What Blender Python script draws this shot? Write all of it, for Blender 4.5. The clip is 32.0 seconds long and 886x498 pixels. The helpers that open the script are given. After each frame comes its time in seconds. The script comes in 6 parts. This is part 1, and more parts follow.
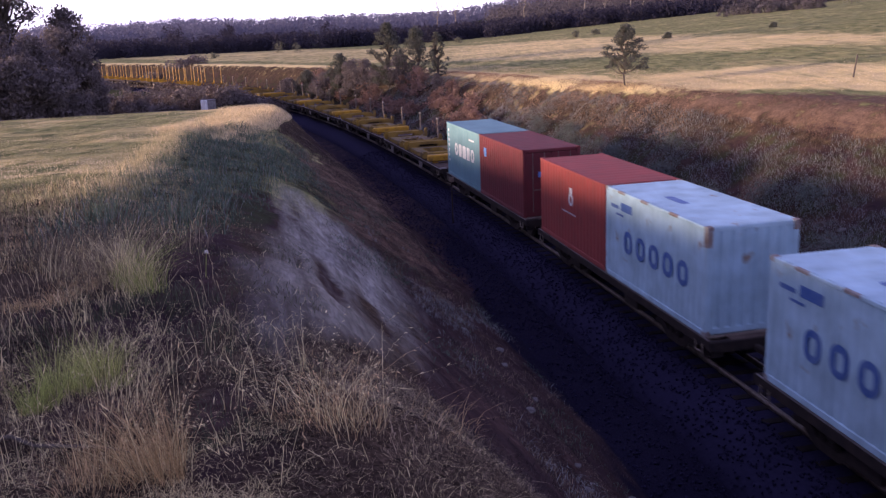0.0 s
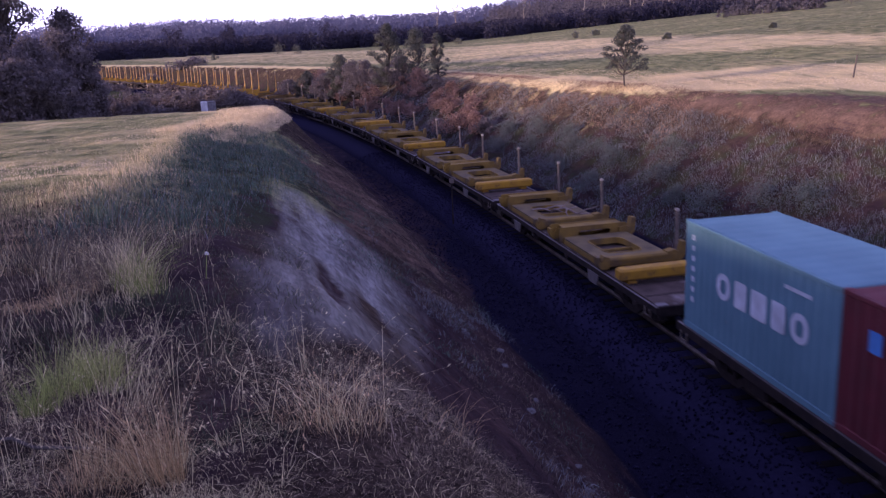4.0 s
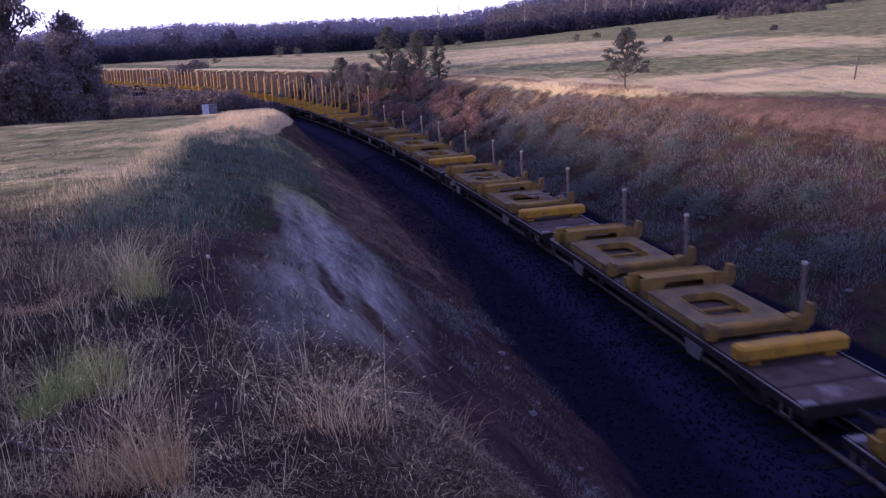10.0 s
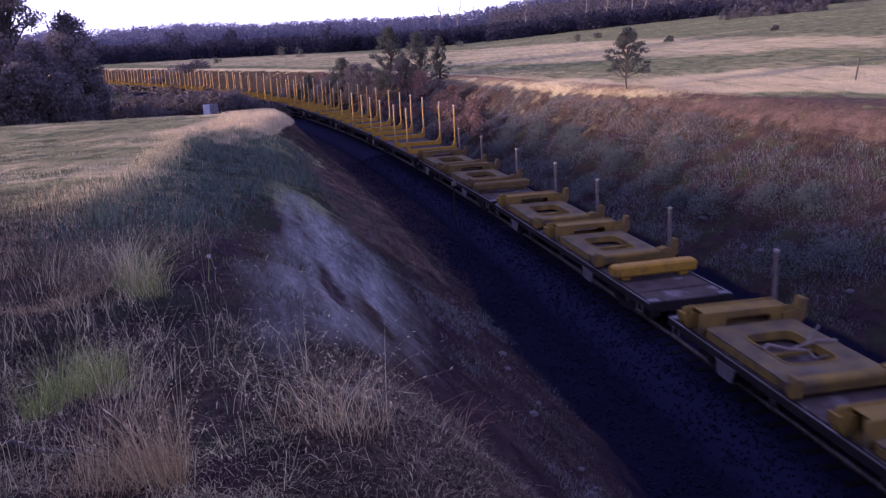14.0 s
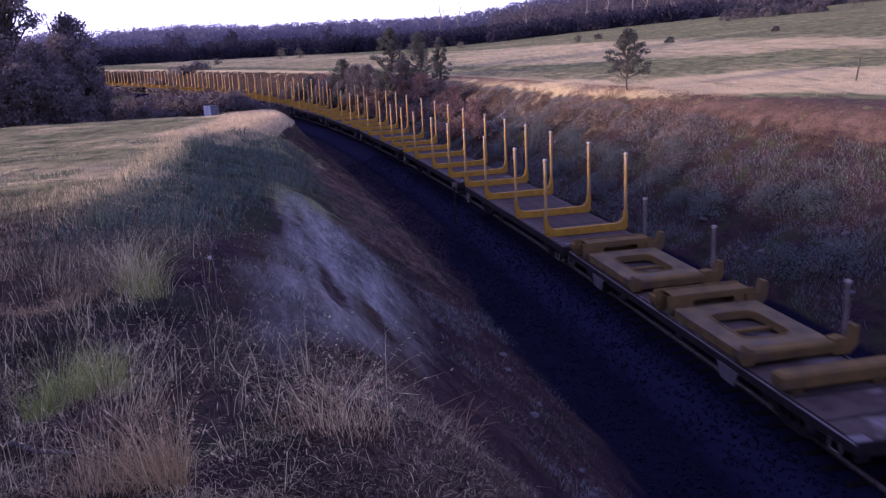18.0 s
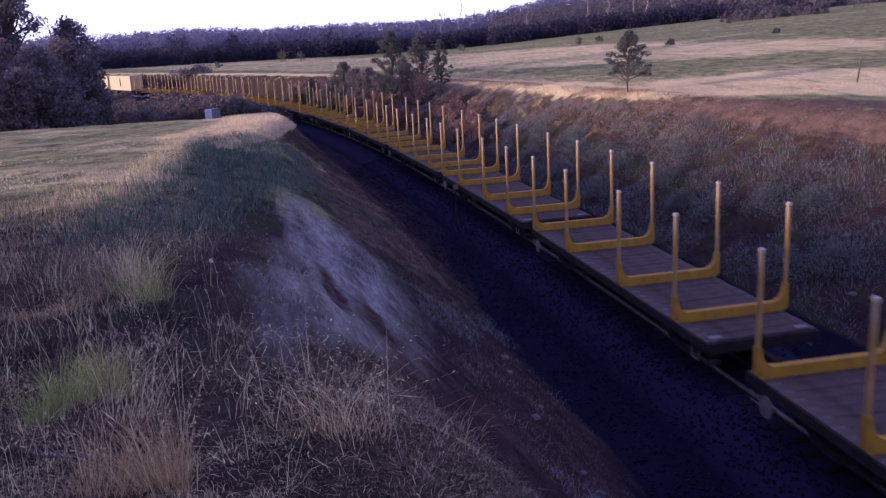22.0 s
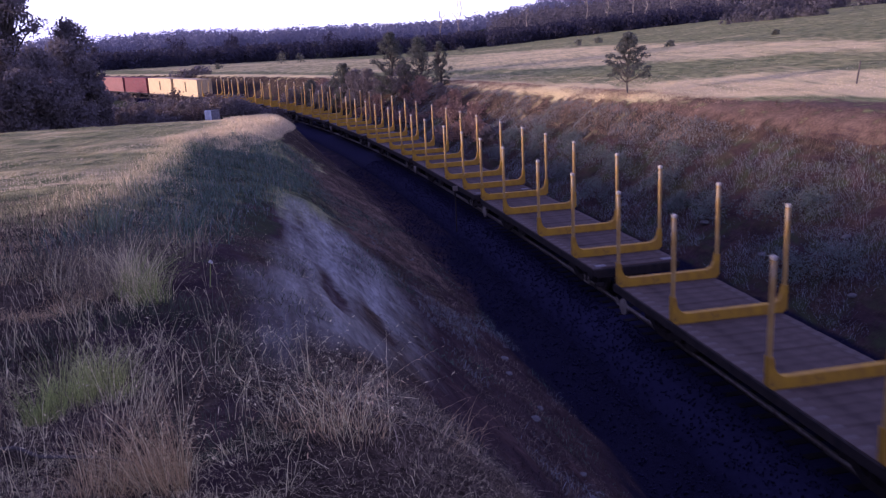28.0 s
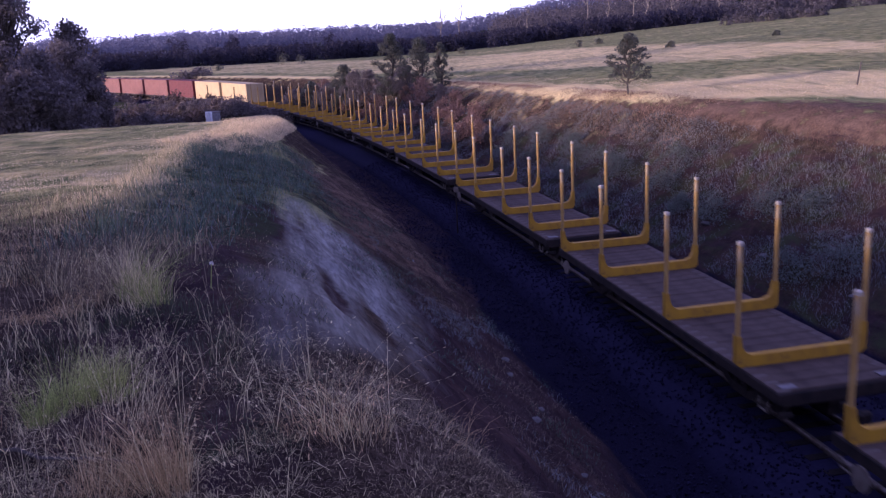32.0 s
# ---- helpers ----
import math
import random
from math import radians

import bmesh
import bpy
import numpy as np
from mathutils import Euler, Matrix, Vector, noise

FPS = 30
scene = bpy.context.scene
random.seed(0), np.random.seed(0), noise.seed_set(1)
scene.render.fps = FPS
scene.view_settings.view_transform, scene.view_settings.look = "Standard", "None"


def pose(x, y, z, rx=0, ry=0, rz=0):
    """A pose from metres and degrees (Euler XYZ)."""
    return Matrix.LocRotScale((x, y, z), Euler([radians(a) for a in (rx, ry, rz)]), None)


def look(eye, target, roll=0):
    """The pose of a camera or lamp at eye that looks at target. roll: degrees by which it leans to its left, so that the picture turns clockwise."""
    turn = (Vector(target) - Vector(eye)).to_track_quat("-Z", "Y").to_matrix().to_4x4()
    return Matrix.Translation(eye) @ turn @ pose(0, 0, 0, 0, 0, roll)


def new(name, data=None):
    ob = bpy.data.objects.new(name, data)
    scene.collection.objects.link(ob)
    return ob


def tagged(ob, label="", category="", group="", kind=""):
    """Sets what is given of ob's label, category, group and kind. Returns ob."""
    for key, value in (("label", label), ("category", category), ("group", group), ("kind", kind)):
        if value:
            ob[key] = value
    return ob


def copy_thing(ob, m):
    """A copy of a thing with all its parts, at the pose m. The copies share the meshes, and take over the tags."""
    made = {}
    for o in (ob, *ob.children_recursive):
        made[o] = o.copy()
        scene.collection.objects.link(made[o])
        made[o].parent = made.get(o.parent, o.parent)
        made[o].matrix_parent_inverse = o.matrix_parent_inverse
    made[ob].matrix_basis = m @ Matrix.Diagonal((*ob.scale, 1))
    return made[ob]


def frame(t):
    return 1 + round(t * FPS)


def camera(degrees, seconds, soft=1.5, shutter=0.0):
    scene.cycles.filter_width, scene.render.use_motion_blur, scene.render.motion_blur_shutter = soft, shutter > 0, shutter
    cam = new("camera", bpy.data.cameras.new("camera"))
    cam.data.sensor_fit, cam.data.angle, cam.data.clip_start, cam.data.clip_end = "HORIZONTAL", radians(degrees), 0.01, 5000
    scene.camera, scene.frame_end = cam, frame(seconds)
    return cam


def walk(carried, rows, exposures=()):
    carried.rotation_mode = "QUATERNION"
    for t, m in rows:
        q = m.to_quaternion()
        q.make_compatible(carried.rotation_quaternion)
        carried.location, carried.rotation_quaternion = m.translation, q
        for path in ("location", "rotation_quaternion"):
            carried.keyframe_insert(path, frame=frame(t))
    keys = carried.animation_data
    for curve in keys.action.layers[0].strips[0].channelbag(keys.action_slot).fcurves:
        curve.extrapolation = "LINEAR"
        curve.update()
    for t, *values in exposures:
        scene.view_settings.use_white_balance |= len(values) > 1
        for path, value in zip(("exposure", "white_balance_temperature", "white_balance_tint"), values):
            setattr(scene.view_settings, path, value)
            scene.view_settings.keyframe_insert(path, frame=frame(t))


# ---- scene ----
cam = camera(54.44, 32.0, soft=1.3, shutter=0.7)
EYE = (0.0, 0.0, 8.354)


def aim(yaw, tilt, lean):
    """The camera's pose: turn to the left, tilt and lean in degrees."""
    y, p = radians(yaw), radians(tilt)
    way = Vector((-math.sin(y) * math.cos(p), math.cos(y) * math.cos(p), math.sin(p)))
    return look(EYE, Vector(EYE) + way * 10, lean)


VIEW = [(0, 0.0, -14.0, -2.58), (1, 0.008, -14.0, -2.61), (2, 0.018, -13.985, -2.64), (3, 0.018, -13.955, -2.67),
        (5.5, 0.008, -13.885, -2.71), (6, 0.006, -13.867, -2.715), (7, 0.01, -13.822, -2.735), (8, 0.018, -13.787, -2.762),
        (9, 0.036, -13.762, -2.79), (10, 0.095, -13.75, -2.795), (10.4, 0.112, -13.83, -2.71), (11, 0.113, -13.84, -2.708),
        (12, 0.124, -13.82, -2.729), (13, 0.138, -13.78, -2.75), (14, 0.157, -13.737, -2.772), (16.5, 0.196, -13.688, -2.783),
        (18, 0.195, -13.66, -2.806), (19, 0.208, -13.616, -2.838), (20, 0.228, -13.573, -2.88), (21, 0.25, -13.53, -2.925),
        (22, 0.274, -13.488, -2.958), (23, 0.288, -13.449, -2.98), (24, 0.297, -13.416, -3.004), (25.5, 0.296, -13.375, -3.025),
        (26.6, 0.262, -13.395, -2.97), (27.5, 0.238, -13.407, -2.925), (28, 0.24, -13.4, -2.93), (29, 0.265, -13.374, -2.948),
        (30, 0.282, -13.35, -2.955), (31, 0.285, -13.333, -2.976), (32, 0.293, -13.326, -2.995)]
walk(cam, [(t, aim(a, b, c)) for t, a, b, c in VIEW], exposures=[(0.0, 0.36, 6050, 29), (1.0, 0.33, 6300, 30), (2.0, 0.25, 6300, 31), (3.0, 0.27, 5400, 38), (6.0, 0.21, 5400, 41), (10.0, 0.17, 5150, 40), (14.0, 0.15, 5150, 42), (32.0, 0.10, 5100, 41)])

# ---- light: low sun from the west, behind the bank ----
SUN_TURN, SUN_HIGH = -97.0, 6.8
world = bpy.data.worlds.new("dusk_sky")
scene.world = world
world.use_nodes = True
wn = world.node_tree
wn.nodes.clear()
sky = wn.nodes.new("ShaderNodeTexSky")
sky.sky_type = "NISHITA"
sky.sun_disc = False
sky.sun_elevation, sky.sun_rotation = radians(SUN_HIGH), radians(SUN_TURN)
sky.air_density, sky.dust_density, sky.ozone_density = 1.0, 3.0, 3.0
geo_in = wn.nodes.new("ShaderNodeTexCoord")
split = wn.nodes.new("ShaderNodeSeparateXYZ")
glow = wn.nodes.new("ShaderNodeValToRGB")
for at in (0.09, 0.17):
    glow.color_ramp.elements.new(at)
for e, c in zip(glow.color_ramp.elements, ((1.0, 0.94, 0.97), (0.80, 0.76, 0.92), (0.25, 0.25, 0.345), (0.183, 0.185, 0.335))):
    e.color = (*c, 1)
cl_map = wn.nodes.new("ShaderNodeMapping")
cl_map.inputs["Scale"].default_value = (1.4, 1.4, 22.0)
cl_noise = wn.nodes.new("ShaderNodeTexNoise")
cl_noise.inputs["Scale"].default_value, cl_noise.inputs["Detail"].default_value = 1.5, 4.0
cl_ramp = wn.nodes.new("ShaderNodeValToRGB")
cl_ramp.color_ramp.elements[0].position, cl_ramp.color_ramp.elements[1].position = 0.46, 0.66
cl_ramp.color_ramp.elements[0].color, cl_ramp.color_ramp.elements[1].color = (1.0, 1.0, 1.0, 1), (0.66, 0.64, 0.78, 1)
cl_mix = wn.nodes.new("ShaderNodeMix")
cl_mix.data_type, cl_mix.blend_type = "RGBA", "MULTIPLY"
cl_mix.inputs[0].default_value = 1.0
both = wn.nodes.new("ShaderNodeAddShader")
air = wn.nodes.new("ShaderNodeBackground")
air.inputs["Strength"].default_value = 0.02
sky_out = wn.nodes.new("ShaderNodeBackground")
sky_out.inputs["Strength"].default_value = 1.9
out = wn.nodes.new("ShaderNodeOutputWorld")
wn.links.new(geo_in.outputs["Generated"], cl_map.inputs["Vector"])
wn.links.new(geo_in.outputs["Generated"], split.inputs[0])
wn.links.new(split.outputs["Z"], glow.inputs[0])
wn.links.new(cl_map.outputs[0], cl_noise.inputs["Vector"])
wn.links.new(cl_noise.outputs["Fac"], cl_ramp.inputs[0])
wn.links.new(glow.outputs[0], cl_mix.inputs[6])
wn.links.new(cl_ramp.outputs[0], cl_mix.inputs[7])
wn.links.new(cl_mix.outputs[2], sky_out.inputs[0])
wn.links.new(sky.outputs[0], air.inputs[0])
wn.links.new(air.outputs[0], both.inputs[0])
wn.links.new(sky_out.outputs[0], both.inputs[1])
wn.links.new(both.outputs[0], out.inputs[0])

sun = new("sun", bpy.data.lights.new("sun", "SUN"))
sun.data.energy, sun.data.angle, sun.data.color = 6.9, radians(9.0), (1.0, 0.74, 0.47)
to_sun = Vector((math.sin(radians(SUN_TURN)) * math.cos(radians(SUN_HIGH)), math.cos(radians(SUN_TURN)) * math.cos(radians(SUN_HIGH)),
                 math.sin(radians(SUN_HIGH))))
sun.matrix_world = look(to_sun * 300, (0, 0, 0))

# ---- the line of the track and the lie of the land ----
STEP = 0.5
LINE_S = np.arange(-480, 260, STEP)
_q = np.clip(-LINE_S - 30, 0, 132)
LINE_A = radians(-78.27) - LINE_S / 523.0 + 3.207e-5 * _q ** 2 - 1.825e-7 * _q ** 3
LINE_X, LINE_Y = np.cumsum(np.cos(LINE_A)) * STEP, np.cumsum(np.sin(LINE_A)) * STEP
_o = int(np.argmin(abs(LINE_S)))
LINE_X += 5.10 - LINE_X[_o]
LINE_Y += 25.16 - LINE_Y[_o]
LINE_X, LINE_Y = LINE_X - 1.22 * np.sin(LINE_A), LINE_Y + 1.22 * np.cos(LINE_A)


def rail_height(s):
    return -0.0081 * np.clip(s, -200, 80)


def on_line(s, d=0.0, z=0.0):
    """A point d metres to the near side of the track's centre, z above the rails."""
    a = np.interp(s, LINE_S, LINE_A)
    return np.array([np.interp(s, LINE_S, LINE_X) + d * np.sin(a), np.interp(s, LINE_S, LINE_Y) - d * np.cos(a), rail_height(s) + z])


def along(x, y):
    """Distance along and to the near side of the track, of many points."""
    s, d = np.empty(len(x)), np.empty(len(x))
    cx, cy = LINE_X[::3].astype(np.float32), LINE_Y[::3].astype(np.float32)
    for i in range(0, len(x), 8000):
        xs, ys = x[i:i + 8000].astype(np.float32), y[i:i + 8000].astype(np.float32)
        near = np.argmin((xs[:, None] - cx) ** 2 + (ys[:, None] - cy) ** 2, 1) * 3
        a = LINE_A[near]
        dx, dy = xs - LINE_X[near], ys - LINE_Y[near]
        s[i:i + 8000] = LINE_S[near] + dx * np.cos(a) + dy * np.sin(a)
        d[i:i + 8000] = dx * np.sin(a) - dy * np.cos(a)
    return s, d


def lattice(ix, iy, seed):
    h = (ix.astype(np.int64) * 374761393 + iy.astype(np.int64) * 668265263 + seed * 974711) & 0x7FFFFFFF
    h = ((h ^ (h >> 13)) * 1274126177) & 0x7FFFFFFF
    return ((h ^ (h >> 16)) & 0xFFFF) / 65535.0 * 2 - 1


def bumps(x, y, size, seed=0, octaves=3):
    """Smooth value noise, about -1 to 1."""
    total, amp, norm = 0.0, 1.0, 0.0
    for o in range(octaves):
        u, v = x / size, y / size
        iu, iv = np.floor(u), np.floor(v)
        fu, fv = u - iu, v - iv
        fu, fv = fu * fu * (3 - 2 * fu), fv * fv * (3 - 2 * fv)
        n = (lattice(iu, iv, seed + o) * (1 - fu) + lattice(iu + 1, iv, seed + o) * fu) * (1 - fv) \
            + (lattice(iu, iv + 1, seed + o) * (1 - fu) + lattice(iu + 1, iv + 1, seed + o) * fu) * fv
        total, norm = total + n * amp, norm + amp
        amp, size = amp * 0.5, size * 0.47
    return total / norm


def step(e0, e1, v):
    t = np.clip((v - e0) / (e1 - e0), 0, 1)
    return t * t * (3 - 2 * t)


def lower(a, b, k):
    """The smaller of two heights, rounded where they meet."""
    h = np.clip(0.5 + 0.5 * (b - a) / k, 0, 1)
    return b * (1 - h) + a * h - k * h * (1 - h)


CREST_S = (-200, -120, -80, -66, -58, -45, -30, -20, 0, 10, 16, 18, 20, 26, 40, 80)
CREST_Z = (1.6, 1.6, 1.8, 2.15, 2.75, 3.35, 3.8, 4.4, 5.3, 5.9, 6.26, 6.38, 6.5, 6.85, 6.9, 6.9)
CREST_D = (8, 7, 6.5, 6.3, 6.4, 7.4, 10.0, 12.3, 12.8, 11.8, 11.0, 10.6, 10.15, 9.7, 9.6, 9.6)


def far_field(x, y):
    lift = np.log1p(np.exp(np.clip((x - 10) / 12.0, -30, 30))) * 12.0
    lift = 200 * (1 - np.exp(-lift / 200))
    return 3.9 + 0.006 * np.clip(y - 50, -100, 600) + 0.0875 * lift


def pale_bands(x, y, d):
    """How far the hill paddock is straw: a long pale band up the hill, and a strip above the cutting."""
    turn = np.degrees(np.arctan2(x, y))
    wander = 3.0 * bumps(x * 0.4, y, 9.0, 43)
    u = y + 1.53 * x + 2.2 * wander
    top = np.interp(turn, (1, 8.5, 18.8, 27), (227, 223, 174, 142))
    upper = step(114, 126, u) * step(top + 14, top - 16, u)
    strip_top = np.interp(turn, (2, 12, 18.9, 27), (-14.5, -15.0, -22.0, -26.5))
    strip_ = step(0.0, -1.4, d - np.interp(turn, (10, 17, 20, 30), (-10.3, -11.8, -13.4, -16.6))) * step(strip_top - 2.5, strip_top + 2.0, d + 0.5 * wander)
    green = step(1.0, 0.4, np.hypot((x - 29.6) / 6, (y - 64.7) / 6))
    upper = upper * np.interp(turn, (-8, 6), (0.55, 0.8))
    return np.maximum(upper, strip_) * (1 - 0.6 * green)


def land(x, y, rough=True):
    x, y = np.asarray(x, float), np.asarray(y, float)
    s, d = along(x, y)
    zr = rail_height(s)
    floor = zr - 0.62
    # near side: cut slope, rounded crest and the paddock behind it
    zc, dc = np.interp(s, CREST_S, CREST_Z), np.interp(s, CREST_S, CREST_D)
    slope = floor + np.maximum(d - 4.3, 0) * (zc - floor) / (dc - 4.3)
    paddock = zc + np.clip(d - dc, 0, 60) * 0.015
    paddock -= 1.6 * step(-54, -64, s) * step(8, 16, d)
    paddock -= 0.6 * step(14.9, 12.2, d) * step(-27, -19, s) * step(15, 6, s)
    # unseen rise left of the eye, added to keep sun off the near bank
    paddock += 3.6 * step(-8, -15, x) * step(16, 4, y) * step(-60, -15, y)
    near = lower(slope, paddock, 0.9)
    # far side: cut slope and the hill field
    slope2 = floor + np.maximum(-d - 4.0, 0) * 0.66
    far = lower(slope2, far_field(x, y), 0.8)
    z = np.where(d > 0, near, far)
    dist, turn = np.hypot(x, y), np.degrees(np.arctan2(x, y))
    # wooded hills round the valley
    hill = step(340, 850, dist) * (10.5 + 23 * step(1, 16, turn) * step(120, 30, turn) + 2.5 * np.exp(-((turn + 15.4) / 2.2) ** 2))
    hill += step(850, 2500, dist) * 25
    z = z + hill * (1 + 0.25 * bumps(x, y, 260.0, 5))
    if rough:
        out = step(2.8, 4.6, abs(d))
        z = z + out * (0.10 * bumps(x, y, 2.2, 11) + 0.05 * bumps(x, y, 0.5, 12, 2) * step(60, 20, dist))
        cut = step(4.4, 5.5, d) * step(1.02, 0.8, (d - 4.3) / (dc - 4.3)) * step(-60, -30, s)
        z = z + cut * (0.16 * bumps(s * 0.16, d, 1.1, 21, 3))
        z = z - 0.08 * step(1.15, 0.5, np.hypot((s - 11.0) / 3.6, (d - 10.38) / 0.20))
        z = z + 0.12 * np.exp(-((s - 6.0) / 2.2) ** 2 - ((d - 10.0) / 0.4) ** 2)
        z = z + step(-4.4, -6.0, d) * step(-12.6, -9.2, d) * 0.42 * bumps(x, y * 0.6, 1.7, 31)
    return z


# ---- materials ----
def paint(name, base, rough=0.7, metal=0.0, second=None, scale=3.0, amount=0.5, bump=0.15, bump_scale=20.0, island=0.0, soft_edge=0.2, spec=0.3, third=None,
          third_scale=0.8, third_at=0.6):
    """A procedural surface: two colours by noise, a third in larger patches, fine relief, and a shift from piece to piece."""
    m = bpy.data.materials.new(name)
    m.use_nodes = True
    nt = m.node_tree
    b = nt.nodes["Principled BSDF"]
    b.inputs["Roughness"].default_value, b.inputs["Metallic"].default_value = rough, metal
    b.inputs["Specular IOR Level"].default_value = spec
    tc = nt.nodes.new("ShaderNodeTexCoord")
    n1 = nt.nodes.new("ShaderNodeTexNoise")
    n1.inputs["Scale"].default_value, n1.inputs["Detail"].default_value = scale, 6.0
    nt.links.new(tc.outputs["Object"], n1.inputs["Vector"])
    ramp = nt.nodes.new("ShaderNodeValToRGB")
    ramp.color_ramp.elements[0].position, ramp.color_ramp.elements[1].position = 0.5 - soft_edge, 0.5 + soft_edge
    second = second or tuple(c * 0.7 for c in base)
    ramp.color_ramp.elements[0].color, ramp.color_ramp.elements[1].color = (*base, 1), (*[p + (q - p) * min(1, amount * 2) for p, q in zip(base, second)], 1)
    nt.links.new(n1.outputs["Fac"], ramp.inputs[0])
    colour = ramp.outputs[0]
    if third:
        n3 = nt.nodes.new("ShaderNodeTexNoise")
        n3.inputs["Scale"].default_value, n3.inputs["Detail"].default_value = third_scale, 5.0
        nt.links.new(tc.outputs["Object"], n3.inputs["Vector"])
        r3 = nt.nodes.new("ShaderNodeValToRGB")
        r3.color_ramp.elements[0].position, r3.color_ramp.elements[1].position = third_at, third_at + 0.1
        nt.links.new(n3.outputs["Fac"], r3.inputs[0])
        mx = nt.nodes.new("ShaderNodeMix")
        mx.data_type = "RGBA"
        mx.inputs[7].default_value = (*third, 1)
        nt.links.new(r3.outputs[0], mx.inputs[0])
        nt.links.new(colour, mx.inputs[6])
        colour = mx.outputs[2]
    if island:
        g = nt.nodes.new("ShaderNodeNewGeometry")
        hsv = nt.nodes.new("ShaderNodeHueSaturation")
        mp = nt.nodes.new("ShaderNodeMapRange")
        mp.inputs["To Min"].default_value, mp.inputs["To Max"].default_value = 1 - island, 1 + island
        nt.links.new(g.outputs["Random Per Island"], mp.inputs["Value"])
        nt.links.new(mp.outputs[0], hsv.inputs["Value"])
        nt.links.new(colour, hsv.inputs["Color"])
        colour = hsv.outputs[0]
    nt.links.new(colour, b.inputs["Base Color"])
    if bump:
        n2 = nt.nodes.new("ShaderNodeTexNoise")
        n2.inputs["Scale"].default_value, n2.inputs["Detail"].default_value = bump_scale, 4.0
        nt.links.new(tc.outputs["Object"], n2.inputs["Vector"])
        bp = nt.nodes.new("ShaderNodeBump")
        bp.inputs["Strength"].default_value, bp.inputs["Distance"].default_value = bump, 0.02
        nt.links.new(n2.outputs["Fac"], bp.inputs["Height"])
        nt.links.new(bp.outputs[0], b.inputs["Normal"])
    return m


def leafy(name, base, second, island=0.35, through_light=0.25):
    m = paint(name, base, rough=0.75, second=second, scale=0.6, amount=0.5, bump=0, island=island, spec=0.15)
    nt = m.node_tree
    b = nt.nodes["Principled BSDF"]
    t = nt.nodes.new("ShaderNodeBsdfTranslucent")
    mixer = nt.nodes.new("ShaderNodeMixShader")
    mixer.inputs[0].default_value = through_light
    nt.links.new(b.inputs["Base Color"].links[0].from_socket, t.inputs["Color"])
    nt.links.new(b.outputs[0], mixer.inputs[1])
    nt.links.new(t.outputs[0], mixer.inputs[2])
    nt.links.new(mixer.outputs[0], nt.nodes["Material Output"].inputs["Surface"])
    return m


